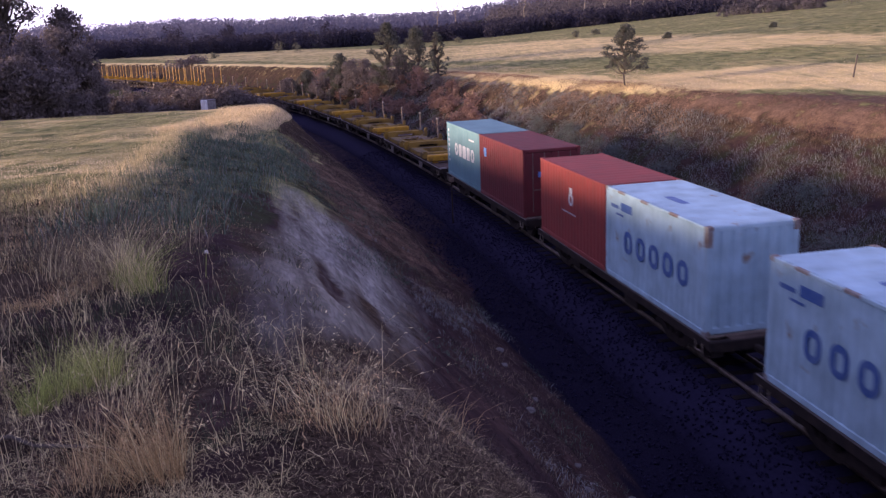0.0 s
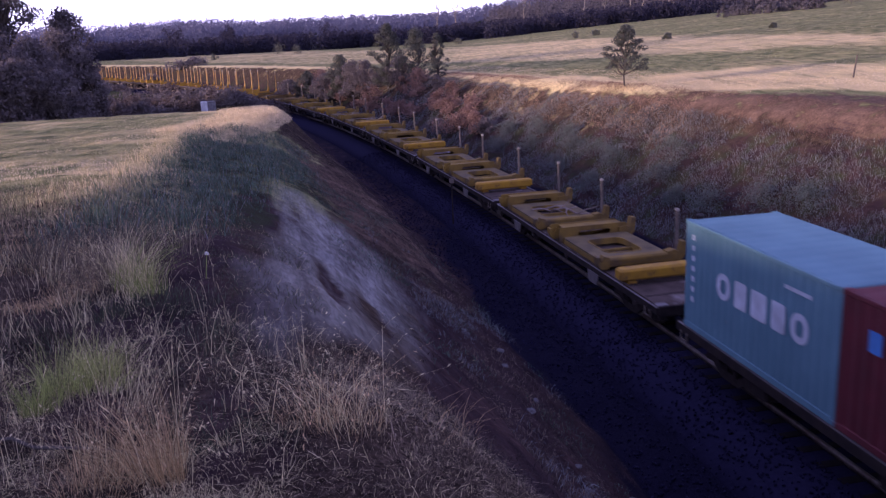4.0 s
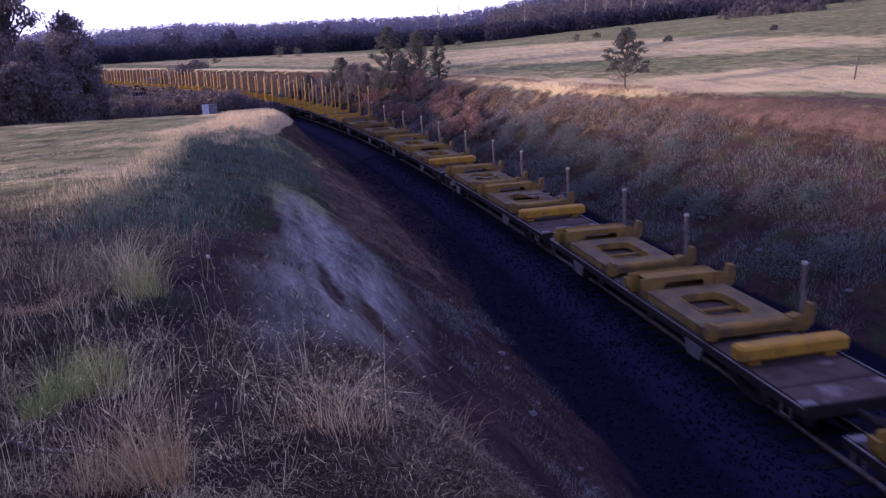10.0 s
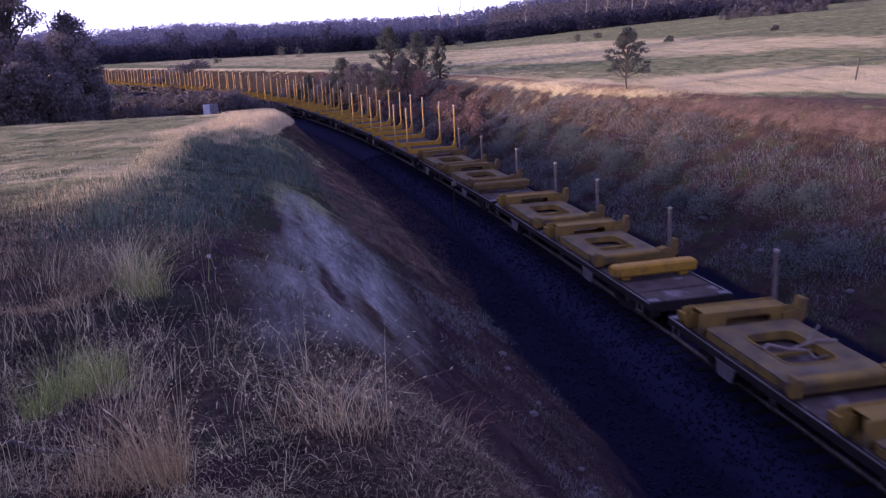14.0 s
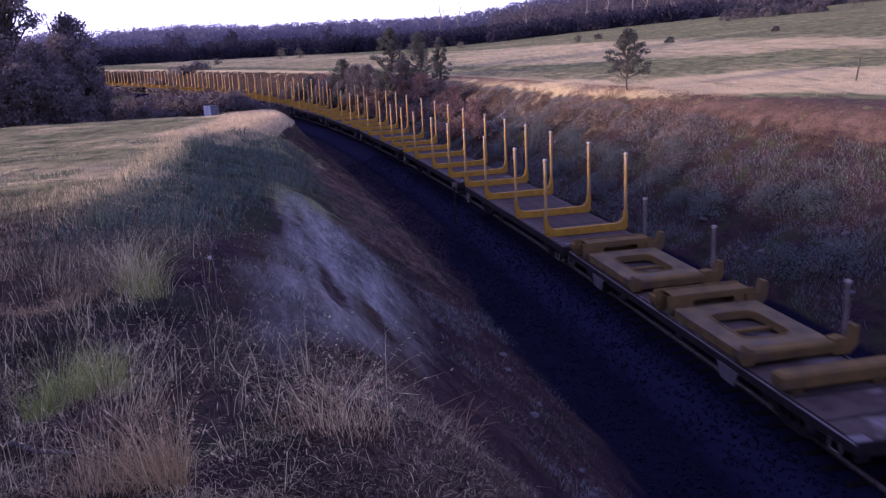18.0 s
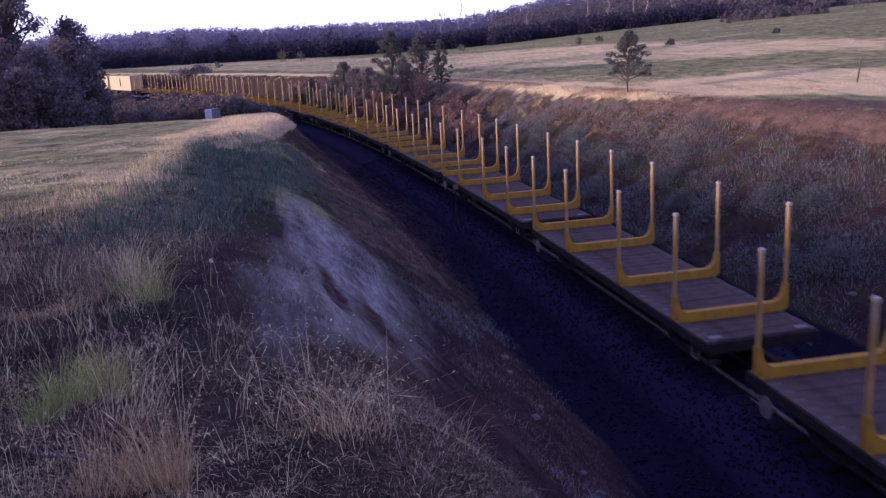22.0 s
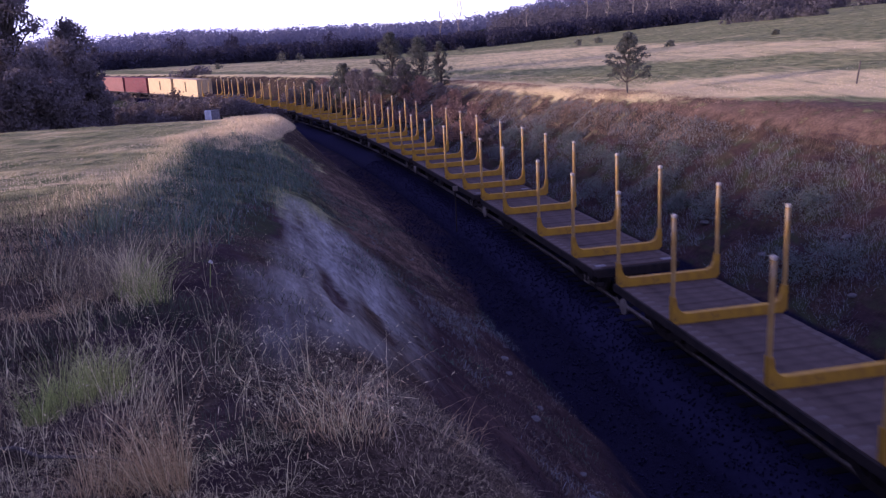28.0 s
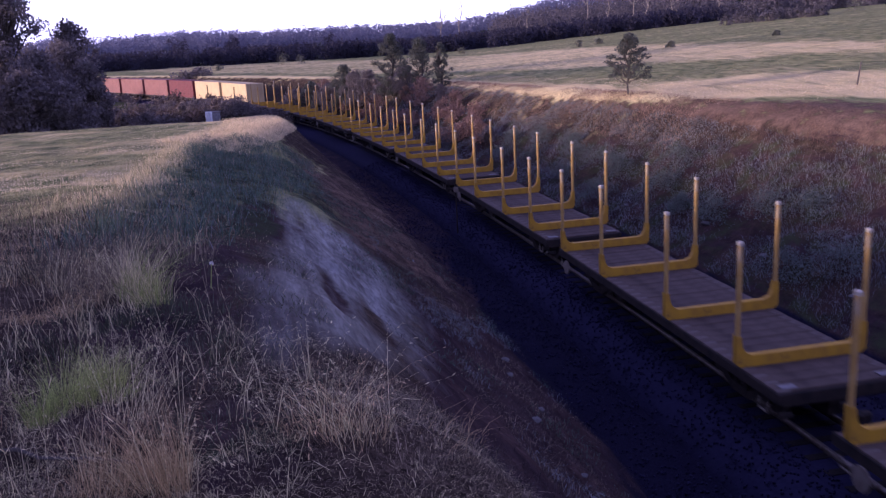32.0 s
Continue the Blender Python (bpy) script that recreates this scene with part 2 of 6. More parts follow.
def ground_surface():
    """Turf, dry grass, bare clay and red earth, by the land's own zones, plus some painted shade, with noise at two
    scales.
    """
    m = bpy.data.materials.new("ground_surface")
    m.use_nodes = True
    nt = m.node_tree
    b = nt.nodes["Principled BSDF"]
    b.inputs["Roughness"].default_value, b.inputs["Specular IOR Level"].default_value = 0.95, 0.02
    tc = nt.nodes.new("ShaderNodeTexCoord")

    def cloud(scale, detail=6.0, stretch=None):
        n = nt.nodes.new("ShaderNodeTexNoise")
        n.inputs["Scale"].default_value, n.inputs["Detail"].default_value, n.inputs["Roughness"].default_value = scale, detail, 0.62
        if stretch:
            mp = nt.nodes.new("ShaderNodeMapping")
            mp.inputs["Scale"].default_value = stretch
            nt.links.new(tc.outputs["Object"], mp.inputs["Vector"])
            nt.links.new(mp.outputs[0], n.inputs["Vector"])
        else:
            nt.links.new(tc.outputs["Object"], n.inputs["Vector"])
        return n.outputs["Fac"]

    def drawn_out(scale, detail):
        """Noise drawn out along the cut slope."""
        n = nt.nodes.new("ShaderNodeTexNoise")
        n.inputs["Scale"].default_value, n.inputs["Detail"].default_value, n.inputs["Roughness"].default_value = scale, detail, 0.62
        mp = nt.nodes.new("ShaderNodeMapping")
        mp.vector_type = "TEXTURE"
        mp.inputs["Rotation"].default_value = (0.0, 0.0, radians(11.7))
        mp.inputs["Scale"].default_value = (1.0, 6.5, 500.0)
        nt.links.new(tc.outputs["Object"], mp.inputs["Vector"])
        nt.links.new(mp.outputs[0], n.inputs["Vector"])
        return n.outputs["Fac"]

    def zone(name):
        a = nt.nodes.new("ShaderNodeAttribute")
        a.attribute_name = name
        return a.outputs["Fac"]

    def sums(op, a, c):
        n = nt.nodes.new("ShaderNodeMath")
        n.operation = op
        for i, v in enumerate((a, c)):
            if isinstance(v, float):
                n.inputs[i].default_value = v
            else:
                nt.links.new(v, n.inputs[i])
        return n.outputs[0]

    def ramp(v, lo, hi, c0=(0, 0, 0), c1=(1, 1, 1)):
        n = nt.nodes.new("ShaderNodeValToRGB")
        e = n.color_ramp.elements
        e[0].position, e[1].position = lo, hi
        e[0].color, e[1].color = (*c0, 1), (*c1, 1)
        nt.links.new(v, n.inputs[0])
        return n.outputs[0]

    def mix(f, a, c):
        n = nt.nodes.new("ShaderNodeMix")
        n.data_type = "RGBA"
        nt.links.new(f, n.inputs[0])
        nt.links.new(a, n.inputs[6])
        nt.links.new(c, n.inputs[7])
        return n.outputs[2]

    fine, mid, broad = cloud(9.0, 6.0, (1.0, 1.0, 0.2)), cloud(1.4, 6.0, (1.0, 0.7, 0.3)), cloud(0.16)
    streak = cloud(0.75, 9.0, (2.4, 0.26, 1.0))
    green = mix(ramp(fine, 0.3, 0.7), ramp(cloud(1.5, 8.0, (1.0, 0.3, 1.0)), 0.34, 0.66, (0.07, 0.09, 0.04), (0.26, 0.265, 0.115)), ramp(cloud(1.5, 8.0, (1.0, 0.3, 1.0)), 0.34, 0.66, (0.13, 0.14, 0.06), (0.38, 0.355, 0.16)))
    straw = ramp(fine, 0.3, 0.75, (0.46, 0.365, 0.16), (0.93, 0.755, 0.40))
    # matted dead grass; its near-black low tones include shade between the stalks
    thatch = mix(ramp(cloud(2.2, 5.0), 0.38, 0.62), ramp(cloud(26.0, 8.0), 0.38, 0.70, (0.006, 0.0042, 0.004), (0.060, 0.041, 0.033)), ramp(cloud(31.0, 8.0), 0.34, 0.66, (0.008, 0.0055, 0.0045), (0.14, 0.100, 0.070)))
    fibres = []
    for spin in (35.0, -50.0, 80.0):
        n = nt.nodes.new("ShaderNodeTexNoise")
        n.inputs["Scale"].default_value, n.inputs["Detail"].default_value, n.inputs["Distortion"].default_value = 1.0, 2.0, 0.6
        mp = nt.nodes.new("ShaderNodeMapping")
        mp.inputs["Scale"].default_value = (190.0, 16.0, 6.0)
        turned = nt.nodes.new("ShaderNodeMapping")
        turned.inputs["Rotation"].default_value = (0.0, 0.0, radians(spin))
        nt.links.new(tc.outputs["Object"], turned.inputs["Vector"])
        nt.links.new(turned.outputs[0], mp.inputs["Vector"])
        nt.links.new(mp.outputs[0], n.inputs["Vector"])
        fibres.append(n.outputs["Fac"])
    straws = ramp(sums("MAXIMUM", sums("MAXIMUM", fibres[0], fibres[1]), fibres[2]), 0.64, 0.73, (0.0, 0.0, 0.0), (0.6, 0.6, 0.6))
    pale_straw = ramp(cloud(3.0, 4.0), 0.35, 0.65, (0.12, 0.085, 0.058), (0.40, 0.30, 0.195))
    thatch = mix(straws, thatch, pale_straw)
    # serves bare earth and the shade painted on the far slope's foot
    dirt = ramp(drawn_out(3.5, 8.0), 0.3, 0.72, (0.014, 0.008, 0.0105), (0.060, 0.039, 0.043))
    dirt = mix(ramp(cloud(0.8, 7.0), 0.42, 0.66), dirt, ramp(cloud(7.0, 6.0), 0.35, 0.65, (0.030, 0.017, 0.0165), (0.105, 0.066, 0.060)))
    clay = mix(ramp(drawn_out(14.0, 8.0), 0.42, 0.58), ramp(drawn_out(2.0, 8.0), 0.34, 0.64, (0.082, 0.072, 0.066), (0.285, 0.285, 0.262)), ramp(drawn_out(2.0, 8.0), 0.34, 0.64, (0.135, 0.122, 0.112), (0.42, 0.415, 0.38)))
    red = mix(ramp(fine, 0.35, 0.68), ramp(mid, 0.3, 0.7, (0.055, 0.035, 0.028), (0.13, 0.085, 0.062)), ramp(mid, 0.3, 0.7, (0.12, 0.078, 0.056), (0.24, 0.165, 0.115)))
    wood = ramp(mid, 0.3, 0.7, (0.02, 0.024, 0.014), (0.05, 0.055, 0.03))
    # dark stone, taken to near-black blue to hold the cutting's shade
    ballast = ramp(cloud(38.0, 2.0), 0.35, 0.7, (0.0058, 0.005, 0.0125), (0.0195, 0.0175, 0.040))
    wobble = sums("MULTIPLY", sums("SUBTRACT", streak, 0.5), 1.2)
    col = mix(ramp(sums("ADD", zone("straw"), wobble), 0.22, 0.78), green, straw)
    soft = sums("MULTIPLY", sums("SUBTRACT", drawn_out(1.8, 7.0), 0.5), 1.3)
    patch = sums("MULTIPLY", sums("SUBTRACT", mid, 0.5), 1.2)
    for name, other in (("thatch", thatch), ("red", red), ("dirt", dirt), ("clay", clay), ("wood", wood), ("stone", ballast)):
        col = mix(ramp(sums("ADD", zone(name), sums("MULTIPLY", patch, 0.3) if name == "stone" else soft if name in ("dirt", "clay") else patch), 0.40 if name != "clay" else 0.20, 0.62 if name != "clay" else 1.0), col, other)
    tone = ramp(broad, 0.3, 0.7, (0.78, 0.78, 0.80), (1.08, 1.06, 1.0))
    mul = nt.nodes.new("ShaderNodeMix")
    mul.data_type, mul.blend_type = "RGBA", "MULTIPLY"
    mul.inputs[0].default_value = 1.0
    nt.links.new(col, mul.inputs[6])
    nt.links.new(tone, mul.inputs[7])
    nt.links.new(mul.outputs[2], b.inputs["Base Color"])
    bp = nt.nodes.new("ShaderNodeBump")
    bp.inputs["Strength"].default_value, bp.inputs["Distance"].default_value = 0.8, 0.06
    nt.links.new(sums("ADD", fine, sums("MULTIPLY", mid, 1.5)), bp.inputs["Height"])
    nt.links.new(bp.outputs[0], b.inputs["Normal"])
    return m


GROUND = ground_surface()
# stone colour lowered and blued for the shade down in the cutting
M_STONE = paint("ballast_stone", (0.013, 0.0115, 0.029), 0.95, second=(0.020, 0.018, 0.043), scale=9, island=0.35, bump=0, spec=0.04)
M_RAIL = paint("rail_steel", (0.10, 0.07, 0.055), 0.55, 0.6, second=(0.2, 0.17, 0.15), scale=6)
M_SLEEPER = paint("old_sleeper", (0.022, 0.018, 0.018), 0.9, scale=5, spec=0.05)
M_YELLOW = paint("yellow_paint", (0.51, 0.29, 0.022), 0.6, second=(0.36, 0.195, 0.03), scale=3.2, amount=0.5, third=(0.14, 0.085, 0.045), third_scale=2.6, third_at=0.6, spec=0.2)
M_POST_YELLOW = paint("faded_yellow_paint", (0.50, 0.34, 0.12), 0.7, second=(0.36, 0.20, 0.05), scale=2.4, amount=0.5, third=(0.42, 0.38, 0.30), third_scale=1.2, third_at=0.52, spec=0.15)
M_YELLOW_OLD = paint("worn_yellow_paint", (0.33, 0.21, 0.04), 0.75, second=(0.14, 0.095, 0.04), scale=1.7, amount=0.5, soft_edge=0.22, third=(0.12, 0.09, 0.06), third_scale=0.9, third_at=0.56, spec=0.15)
M_OCHRE = paint("dirty_ochre_paint", (0.25, 0.155, 0.045), 0.8, second=(0.085, 0.065, 0.035), scale=1.5, amount=0.5, soft_edge=0.25, third=(0.12, 0.095, 0.06), third_scale=0.9, third_at=0.55, spec=0.1)
M_TRAY = paint("rubbed_tray_paint", (0.25, 0.185, 0.08), 0.8, second=(0.095, 0.075, 0.05), scale=1.4, amount=0.5, soft_edge=0.25, third=(0.16, 0.13, 0.10), third_scale=0.8, third_at=0.54, spec=0.12)
M_STICK = paint("stripped_wood", (0.33, 0.265, 0.20), 0.8, second=(0.20, 0.15, 0.115), scale=5)
M_TIP = paint("pale_cap", (0.46, 0.42, 0.34), 0.5, bump=0)
M_POST = paint("weathered_steel", (0.23, 0.195, 0.16), 0.7, second=(0.14, 0.11, 0.09), scale=4, spec=0.15)
M_DECK = paint("worn_deck", (0.125, 0.092, 0.076), 0.85, spec=0.08, second=(0.058, 0.042, 0.035), scale=1.8, third=(0.24, 0.20, 0.18), third_scale=0.9, third_at=0.55)
M_FRAME = paint("dark_frame", (0.022, 0.019, 0.02), 0.85, spec=0.08, second=(0.045, 0.034, 0.03), scale=4)
# paler than deck and frame: skylight on the sill edge, put into the colour
M_SILL = paint("scuffed_sill", (0.20, 0.18, 0.18), 0.45, 0.3, second=(0.14, 0.11, 0.10), scale=3)
M_WHEEL = paint("wheel_steel", (0.09, 0.075, 0.065), 0.45, 0.7, second=(0.2, 0.17, 0.15), scale=5)
M_PLATE = paint("galvanised_plate", (0.22, 0.20, 0.20), 0.6, 0.2, second=(0.14, 0.12, 0.11), scale=5)
M_WHITE_BOX = paint("pale_blue_grey_paint", (0.44, 0.655, 0.77), 0.7, second=(0.28, 0.42, 0.49), scale=1.6, amount=0.5, soft_edge=0.26, third=(0.26, 0.21, 0.17), third_scale=1.9, third_at=0.64)
M_RED_BOX = paint("faded_red_paint", (0.31, 0.055, 0.05), 0.7, second=(0.21, 0.05, 0.045), scale=1.7, soft_edge=0.26, third=(0.24, 0.08, 0.06), third_scale=1.4, third_at=0.68)
M_MAROON_BOX = paint("maroon_paint", (0.165, 0.030, 0.038), 0.7, second=(0.10, 0.025, 0.028), scale=1.8, soft_edge=0.26, third=(0.15, 0.07, 0.055), third_scale=1.5, third_at=0.68)
M_TEAL_BOX = paint("grey_teal_paint", (0.155, 0.30, 0.345), 0.75, second=(0.12, 0.24, 0.28), scale=1.0, third=(0.22, 0.2, 0.17), third_scale=1.5, third_at=0.72)
M_CREAM_BOX = paint("cream_paint", (0.58, 0.44, 0.22), 0.65, second=(0.48, 0.36, 0.19), scale=0.8)
M_SALMON_BOX = paint("salmon_red_paint", (0.24, 0.095, 0.08), 0.65, second=(0.18, 0.072, 0.06), scale=0.8)
M_BLUE = paint("blue_lettering", (0.05, 0.12, 0.34), 0.6, second=(0.11, 0.19, 0.39), scale=3.5, soft_edge=0.15, bump=0)
M_BLUE_SIGN = paint("blue_sign", (0.12, 0.33, 0.75), 0.5, bump=0)
M_PALE = paint("white_lettering", (0.72, 0.78, 0.82), 0.5, bump=0)
M_RUST = paint("rust", (0.17, 0.095, 0.065), 0.9, second=(0.30, 0.32, 0.33), scale=3, amount=0.5, soft_edge=0.25)
M_BARK = paint("bark", (0.06, 0.05, 0.045), 0.9, second=(0.11, 0.095, 0.08), scale=3)
M_PALE_BARK = paint("pale_bark", (0.30, 0.27, 0.23), 0.85, second=(0.16, 0.13, 0.11), scale=2)
M_LEAF = leafy("gum_leaf", (0.115, 0.12, 0.09), (0.18, 0.18, 0.14))
M_WATTLE = leafy("wattle_leaf", (0.078, 0.084, 0.068), (0.125, 0.128, 0.105))
M_LEAF_BROWN = leafy("brown_thicket_leaf", (0.095, 0.072, 0.068), (0.15, 0.115, 0.10))
M_LEAF_DARK = leafy("dark_leaf", (0.125, 0.107, 0.112), (0.185, 0.160, 0.154))
# blue in the two far woods colours is distance haze, mixed into the leaf
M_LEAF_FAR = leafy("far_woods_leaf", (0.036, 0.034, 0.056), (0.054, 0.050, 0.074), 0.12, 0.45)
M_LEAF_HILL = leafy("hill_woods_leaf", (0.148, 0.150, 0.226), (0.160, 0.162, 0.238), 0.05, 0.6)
M_LEAF_RED = leafy("dry_scrub_leaf", (0.205, 0.128, 0.104), (0.295, 0.19, 0.15))
M_STALK = leafy("pale_stalk", (0.92, 0.80, 0.44), (0.62, 0.51, 0.27), 0.4, 0.2)
M_LEAF_SIDE = leafy("hillside_leaf", (0.092, 0.084, 0.096), (0.138, 0.124, 0.134), 0.25)
M_STRAW = leafy("dry_grass", (0.82, 0.68, 0.42), (0.56, 0.45, 0.27), 0.35)
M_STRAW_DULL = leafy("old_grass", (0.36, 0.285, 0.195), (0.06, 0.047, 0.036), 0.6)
M_BUSH = leafy("grey_green_leaf", (0.115, 0.136, 0.122), (0.145, 0.163, 0.146), 0.2)
M_WITHER = leafy("withered_blades", (0.16, 0.135, 0.11), (0.09, 0.08, 0.072), 0.5)
M_TAN = leafy("tan_grass", (0.47, 0.325, 0.215), (0.30, 0.205, 0.14), 0.35)
M_STRAW_RED = leafy("rusty_grass", (0.19, 0.115, 0.078), (0.12, 0.075, 0.055), 0.5)
M_ORANGE = leafy("orange_grass", (0.74, 0.53, 0.27), (0.34, 0.235, 0.12), 0.5)
M_GREEN = leafy("green_grass", (0.22, 0.305, 0.07), (0.46, 0.475, 0.16), 0.6)
M_HERB = leafy("low_herb", (0.052, 0.066, 0.038), (0.10, 0.108, 0.066), 0.6)
M_BROWN = leafy("brown_stubble", (0.075, 0.052, 0.050), (0.030, 0.023, 0.026), 0.5)
M_GREEN_DARK = leafy("dark_green_grass", (0.068, 0.120, 0.084), (0.128, 0.174, 0.122), 0.6)
M_OLIVE = leafy("olive_grass", (0.25, 0.245, 0.12), (0.46, 0.41, 0.23), 0.4)
M_GREEN_GREY = leafy("grey_green_grass", (0.205, 0.226, 0.222), (0.285, 0.30, 0.295), 0.25)
M_HUT = paint("white_sheet", (0.88, 0.88, 0.86), 0.5)
M_HUT_SIDE = paint("grey_sheet", (0.27, 0.255, 0.255), 0.7, second=(0.16, 0.145, 0.145))
M_ROCK = paint("pale_rock", (0.16, 0.148, 0.145), 0.9, second=(0.085, 0.078, 0.075), scale=5, bump=0.5)
M_FLOWER = paint("white_petal", (0.8, 0.78, 0.72), 0.6, bump=0)


# ---- mesh helpers ----
class Shape:
    """Collects vertices and faces of one mesh."""

    def __init__(self):
        self.v, self.f = [], []

    def box(self, c, size, edge=0.0):
        x, y, z = (s / 2 for s in size)
        n = len(self.v)
        if edge <= 0:
            self.v += [(c[0] + i * x, c[1] + j * y, c[2] + k * z) for i in (-1, 1) for j in (-1, 1) for k in (-1, 1)]
            self.f += [tuple(n + i for i in q) for q in ((0, 1, 3, 2), (4, 6, 7, 5), (0, 4, 5, 1), (2, 3, 7, 6), (0, 2, 6, 4), (1, 5, 7, 3))]
            return self
        e = min(edge, x * 0.9, y * 0.9, z * 0.9)
        for k, out_ in ((-z, e), (-z + e, 0), (z - e, 0), (z, e)):
            X, Y = x - out_, y - out_
            self.v += [(c[0] + a, c[1] + b, c[2] + k) for a, b in
                       ((-X + e, -Y), (X - e, -Y), (X, -Y + e), (X, Y - e), (X - e, Y), (-X + e, Y), (-X, Y - e), (-X, -Y + e))]
        for r in range(3):
            self.f += [(n + r * 8 + i, n + r * 8 + (i + 1) % 8, n + r * 8 + 8 + (i + 1) % 8, n + r * 8 + 8 + i) for i in range(8)]
        self.f += [tuple(n + i for i in range(7, -1, -1)), tuple(n + 24 + i for i in range(8))]
        return self

    def tube(self, a, b, r0, r1=None, sides=8, caps=True):
        r1 = r0 if r1 is None else r1
        a, b = Vector(a), Vector(b)
        w = (b - a).normalized()
        u = w.cross(Vector((0, 0, 1)) if abs(w.z) < 0.9 else Vector((1, 0, 0))).normalized()
        v = w.cross(u)
        n = len(self.v)
        for p, r in ((a, r0), (b, r1)):
            self.v += [tuple(p + (u * math.cos(2 * math.pi * i / sides) + v * math.sin(2 * math.pi * i / sides)) * r) for i in range(sides)]
        self.f += [(n + i, n + (i + 1) % sides, n + sides + (i + 1) % sides, n + sides + i) for i in range(sides)]
        if caps:
            self.f += [tuple(n + i for i in range(sides - 1, -1, -1)), tuple(n + sides + i for i in range(sides))]
        return self

    def prism(self, outline, axis, lo, hi):
        """A flat outline pushed along an axis: 'x' takes (y, z), 'y' takes (x, z), 'z' takes (x, y)."""
        put = {"x": lambda p, w: (w, p[0], p[1]), "y": lambda p, w: (p[0], w, p[1]), "z": lambda p, w: (p[0], p[1], w)}[axis]
        n, k = len(self.v), len(outline)
        self.v += [put(p, lo) for p in outline] + [put(p, hi) for p in outline]
        self.f += [(n + i, n + (i + 1) % k, n + k + (i + 1) % k, n + k + i) for i in range(k)]
        self.f += [tuple(n + i for i in range(k - 1, -1, -1)), tuple(n + k + i for i in range(k))]
        return self

    def ring(self, outer, inner, axis, lo, hi):
        """A plate with a hole: two outlines of the same number of points."""
        put = {"x": lambda p, w: (w, p[0], p[1]), "y": lambda p, w: (p[0], w, p[1]), "z": lambda p, w: (p[0], p[1], w)}[axis]
        n, k = len(self.v), len(outer)
        for w in (lo, hi):
            self.v += [put(p, w) for p in outer] + [put(p, w) for p in inner]
        o0, i0, o1, i1 = n, n + k, n + 2 * k, n + 3 * k
        for i in range(k):
            j = (i + 1) % k
            self.f += [(o0 + i, i0 + i, i0 + j, o0 + j), (o1 + i, o1 + j, i1 + j, i1 + i), (o0 + i, o0 + j, o1 + j, o1 + i), (i0 + i, i1 + i, i1 + j, i0 + j)]
        return self

    def mesh(self, name, material, smooth=False):
        me = bpy.data.meshes.new(name)
        me.from_pydata(self.v, [], self.f)
        bm = bmesh.new()
        bm.from_mesh(me)
        bmesh.ops.recalc_face_normals(bm, faces=bm.faces)
        bm.to_mesh(me)
        bm.free()
        me.materials.append(material)
        if smooth:
            me.shade_smooth()
        return me


def part(name, shape, material, parent=None, label="", smooth=False):
    """Links a shape (or a ready mesh) as one mesh object under a thing or part."""
    me = shape.mesh(name, material, smooth) if isinstance(shape, Shape) else shape
    ob = new(name, me)
    if parent is not None:
        ob.parent = parent
    return tagged(ob, label)


def repart(ob, x=0.0, y=0.0, z=0.0, rz=0.0):
    """A second part on the same mesh, elsewhere on the same thing."""
    o = new(ob.name.split(".")[0], ob.data)
    o.parent = ob.parent
    o.matrix_basis = pose(x, y, z, 0, 0, rz)
    if "label" in ob:
        o["label"] = ob["label"]
    return o


def raw_mesh(name, verts, faces, material):
    """A mesh from arrays: faces all of one size."""
    verts, faces = np.asarray(verts, np.float32), np.asarray(faces, np.int32)
    me = bpy.data.meshes.new(name)
    n, k = faces.shape
    me.vertices.add(len(verts))
    me.vertices.foreach_set("co", verts.ravel())
    me.loops.add(n * k)
    me.loops.foreach_set("vertex_index", faces.ravel())
    me.polygons.add(n)
    me.polygons.foreach_set("loop_start", np.arange(n, dtype=np.int32) * k)
    me.update(calc_edges=True)
    me.materials.append(material)
    return me


def limb(shape, a, b, r0, r1, rng, parts_=4, wander=0.12):
    pts = [np.array(a) + (np.array(b) - np.array(a)) * i / parts_ for i in range(parts_ + 1)]
    length = np.linalg.norm(np.array(b) - np.array(a))
    for i in range(1, parts_):
        pts[i] = pts[i] + rng.normal(0, wander * length / parts_, 3)
    for i in range(parts_):
        shape.tube(pts[i], pts[i + 1], r0 + (r1 - r0) * i / parts_, r0 + (r1 - r0) * (i + 1) / parts_, 7, False)
    return pts


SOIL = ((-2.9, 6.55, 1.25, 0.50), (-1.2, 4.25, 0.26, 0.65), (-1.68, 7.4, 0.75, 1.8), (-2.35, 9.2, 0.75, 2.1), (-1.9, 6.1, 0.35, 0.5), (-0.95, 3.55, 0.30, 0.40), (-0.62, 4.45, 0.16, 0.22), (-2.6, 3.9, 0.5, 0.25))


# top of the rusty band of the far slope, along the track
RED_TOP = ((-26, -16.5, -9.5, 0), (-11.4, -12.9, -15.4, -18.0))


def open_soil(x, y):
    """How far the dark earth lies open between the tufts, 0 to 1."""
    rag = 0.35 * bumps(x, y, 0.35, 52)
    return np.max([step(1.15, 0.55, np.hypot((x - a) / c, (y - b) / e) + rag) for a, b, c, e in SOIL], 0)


def thinned(rng, x, y):
    k = rng.random(len(x)) > 0.88 * open_soil(x, y)
    return x[k], y[k]


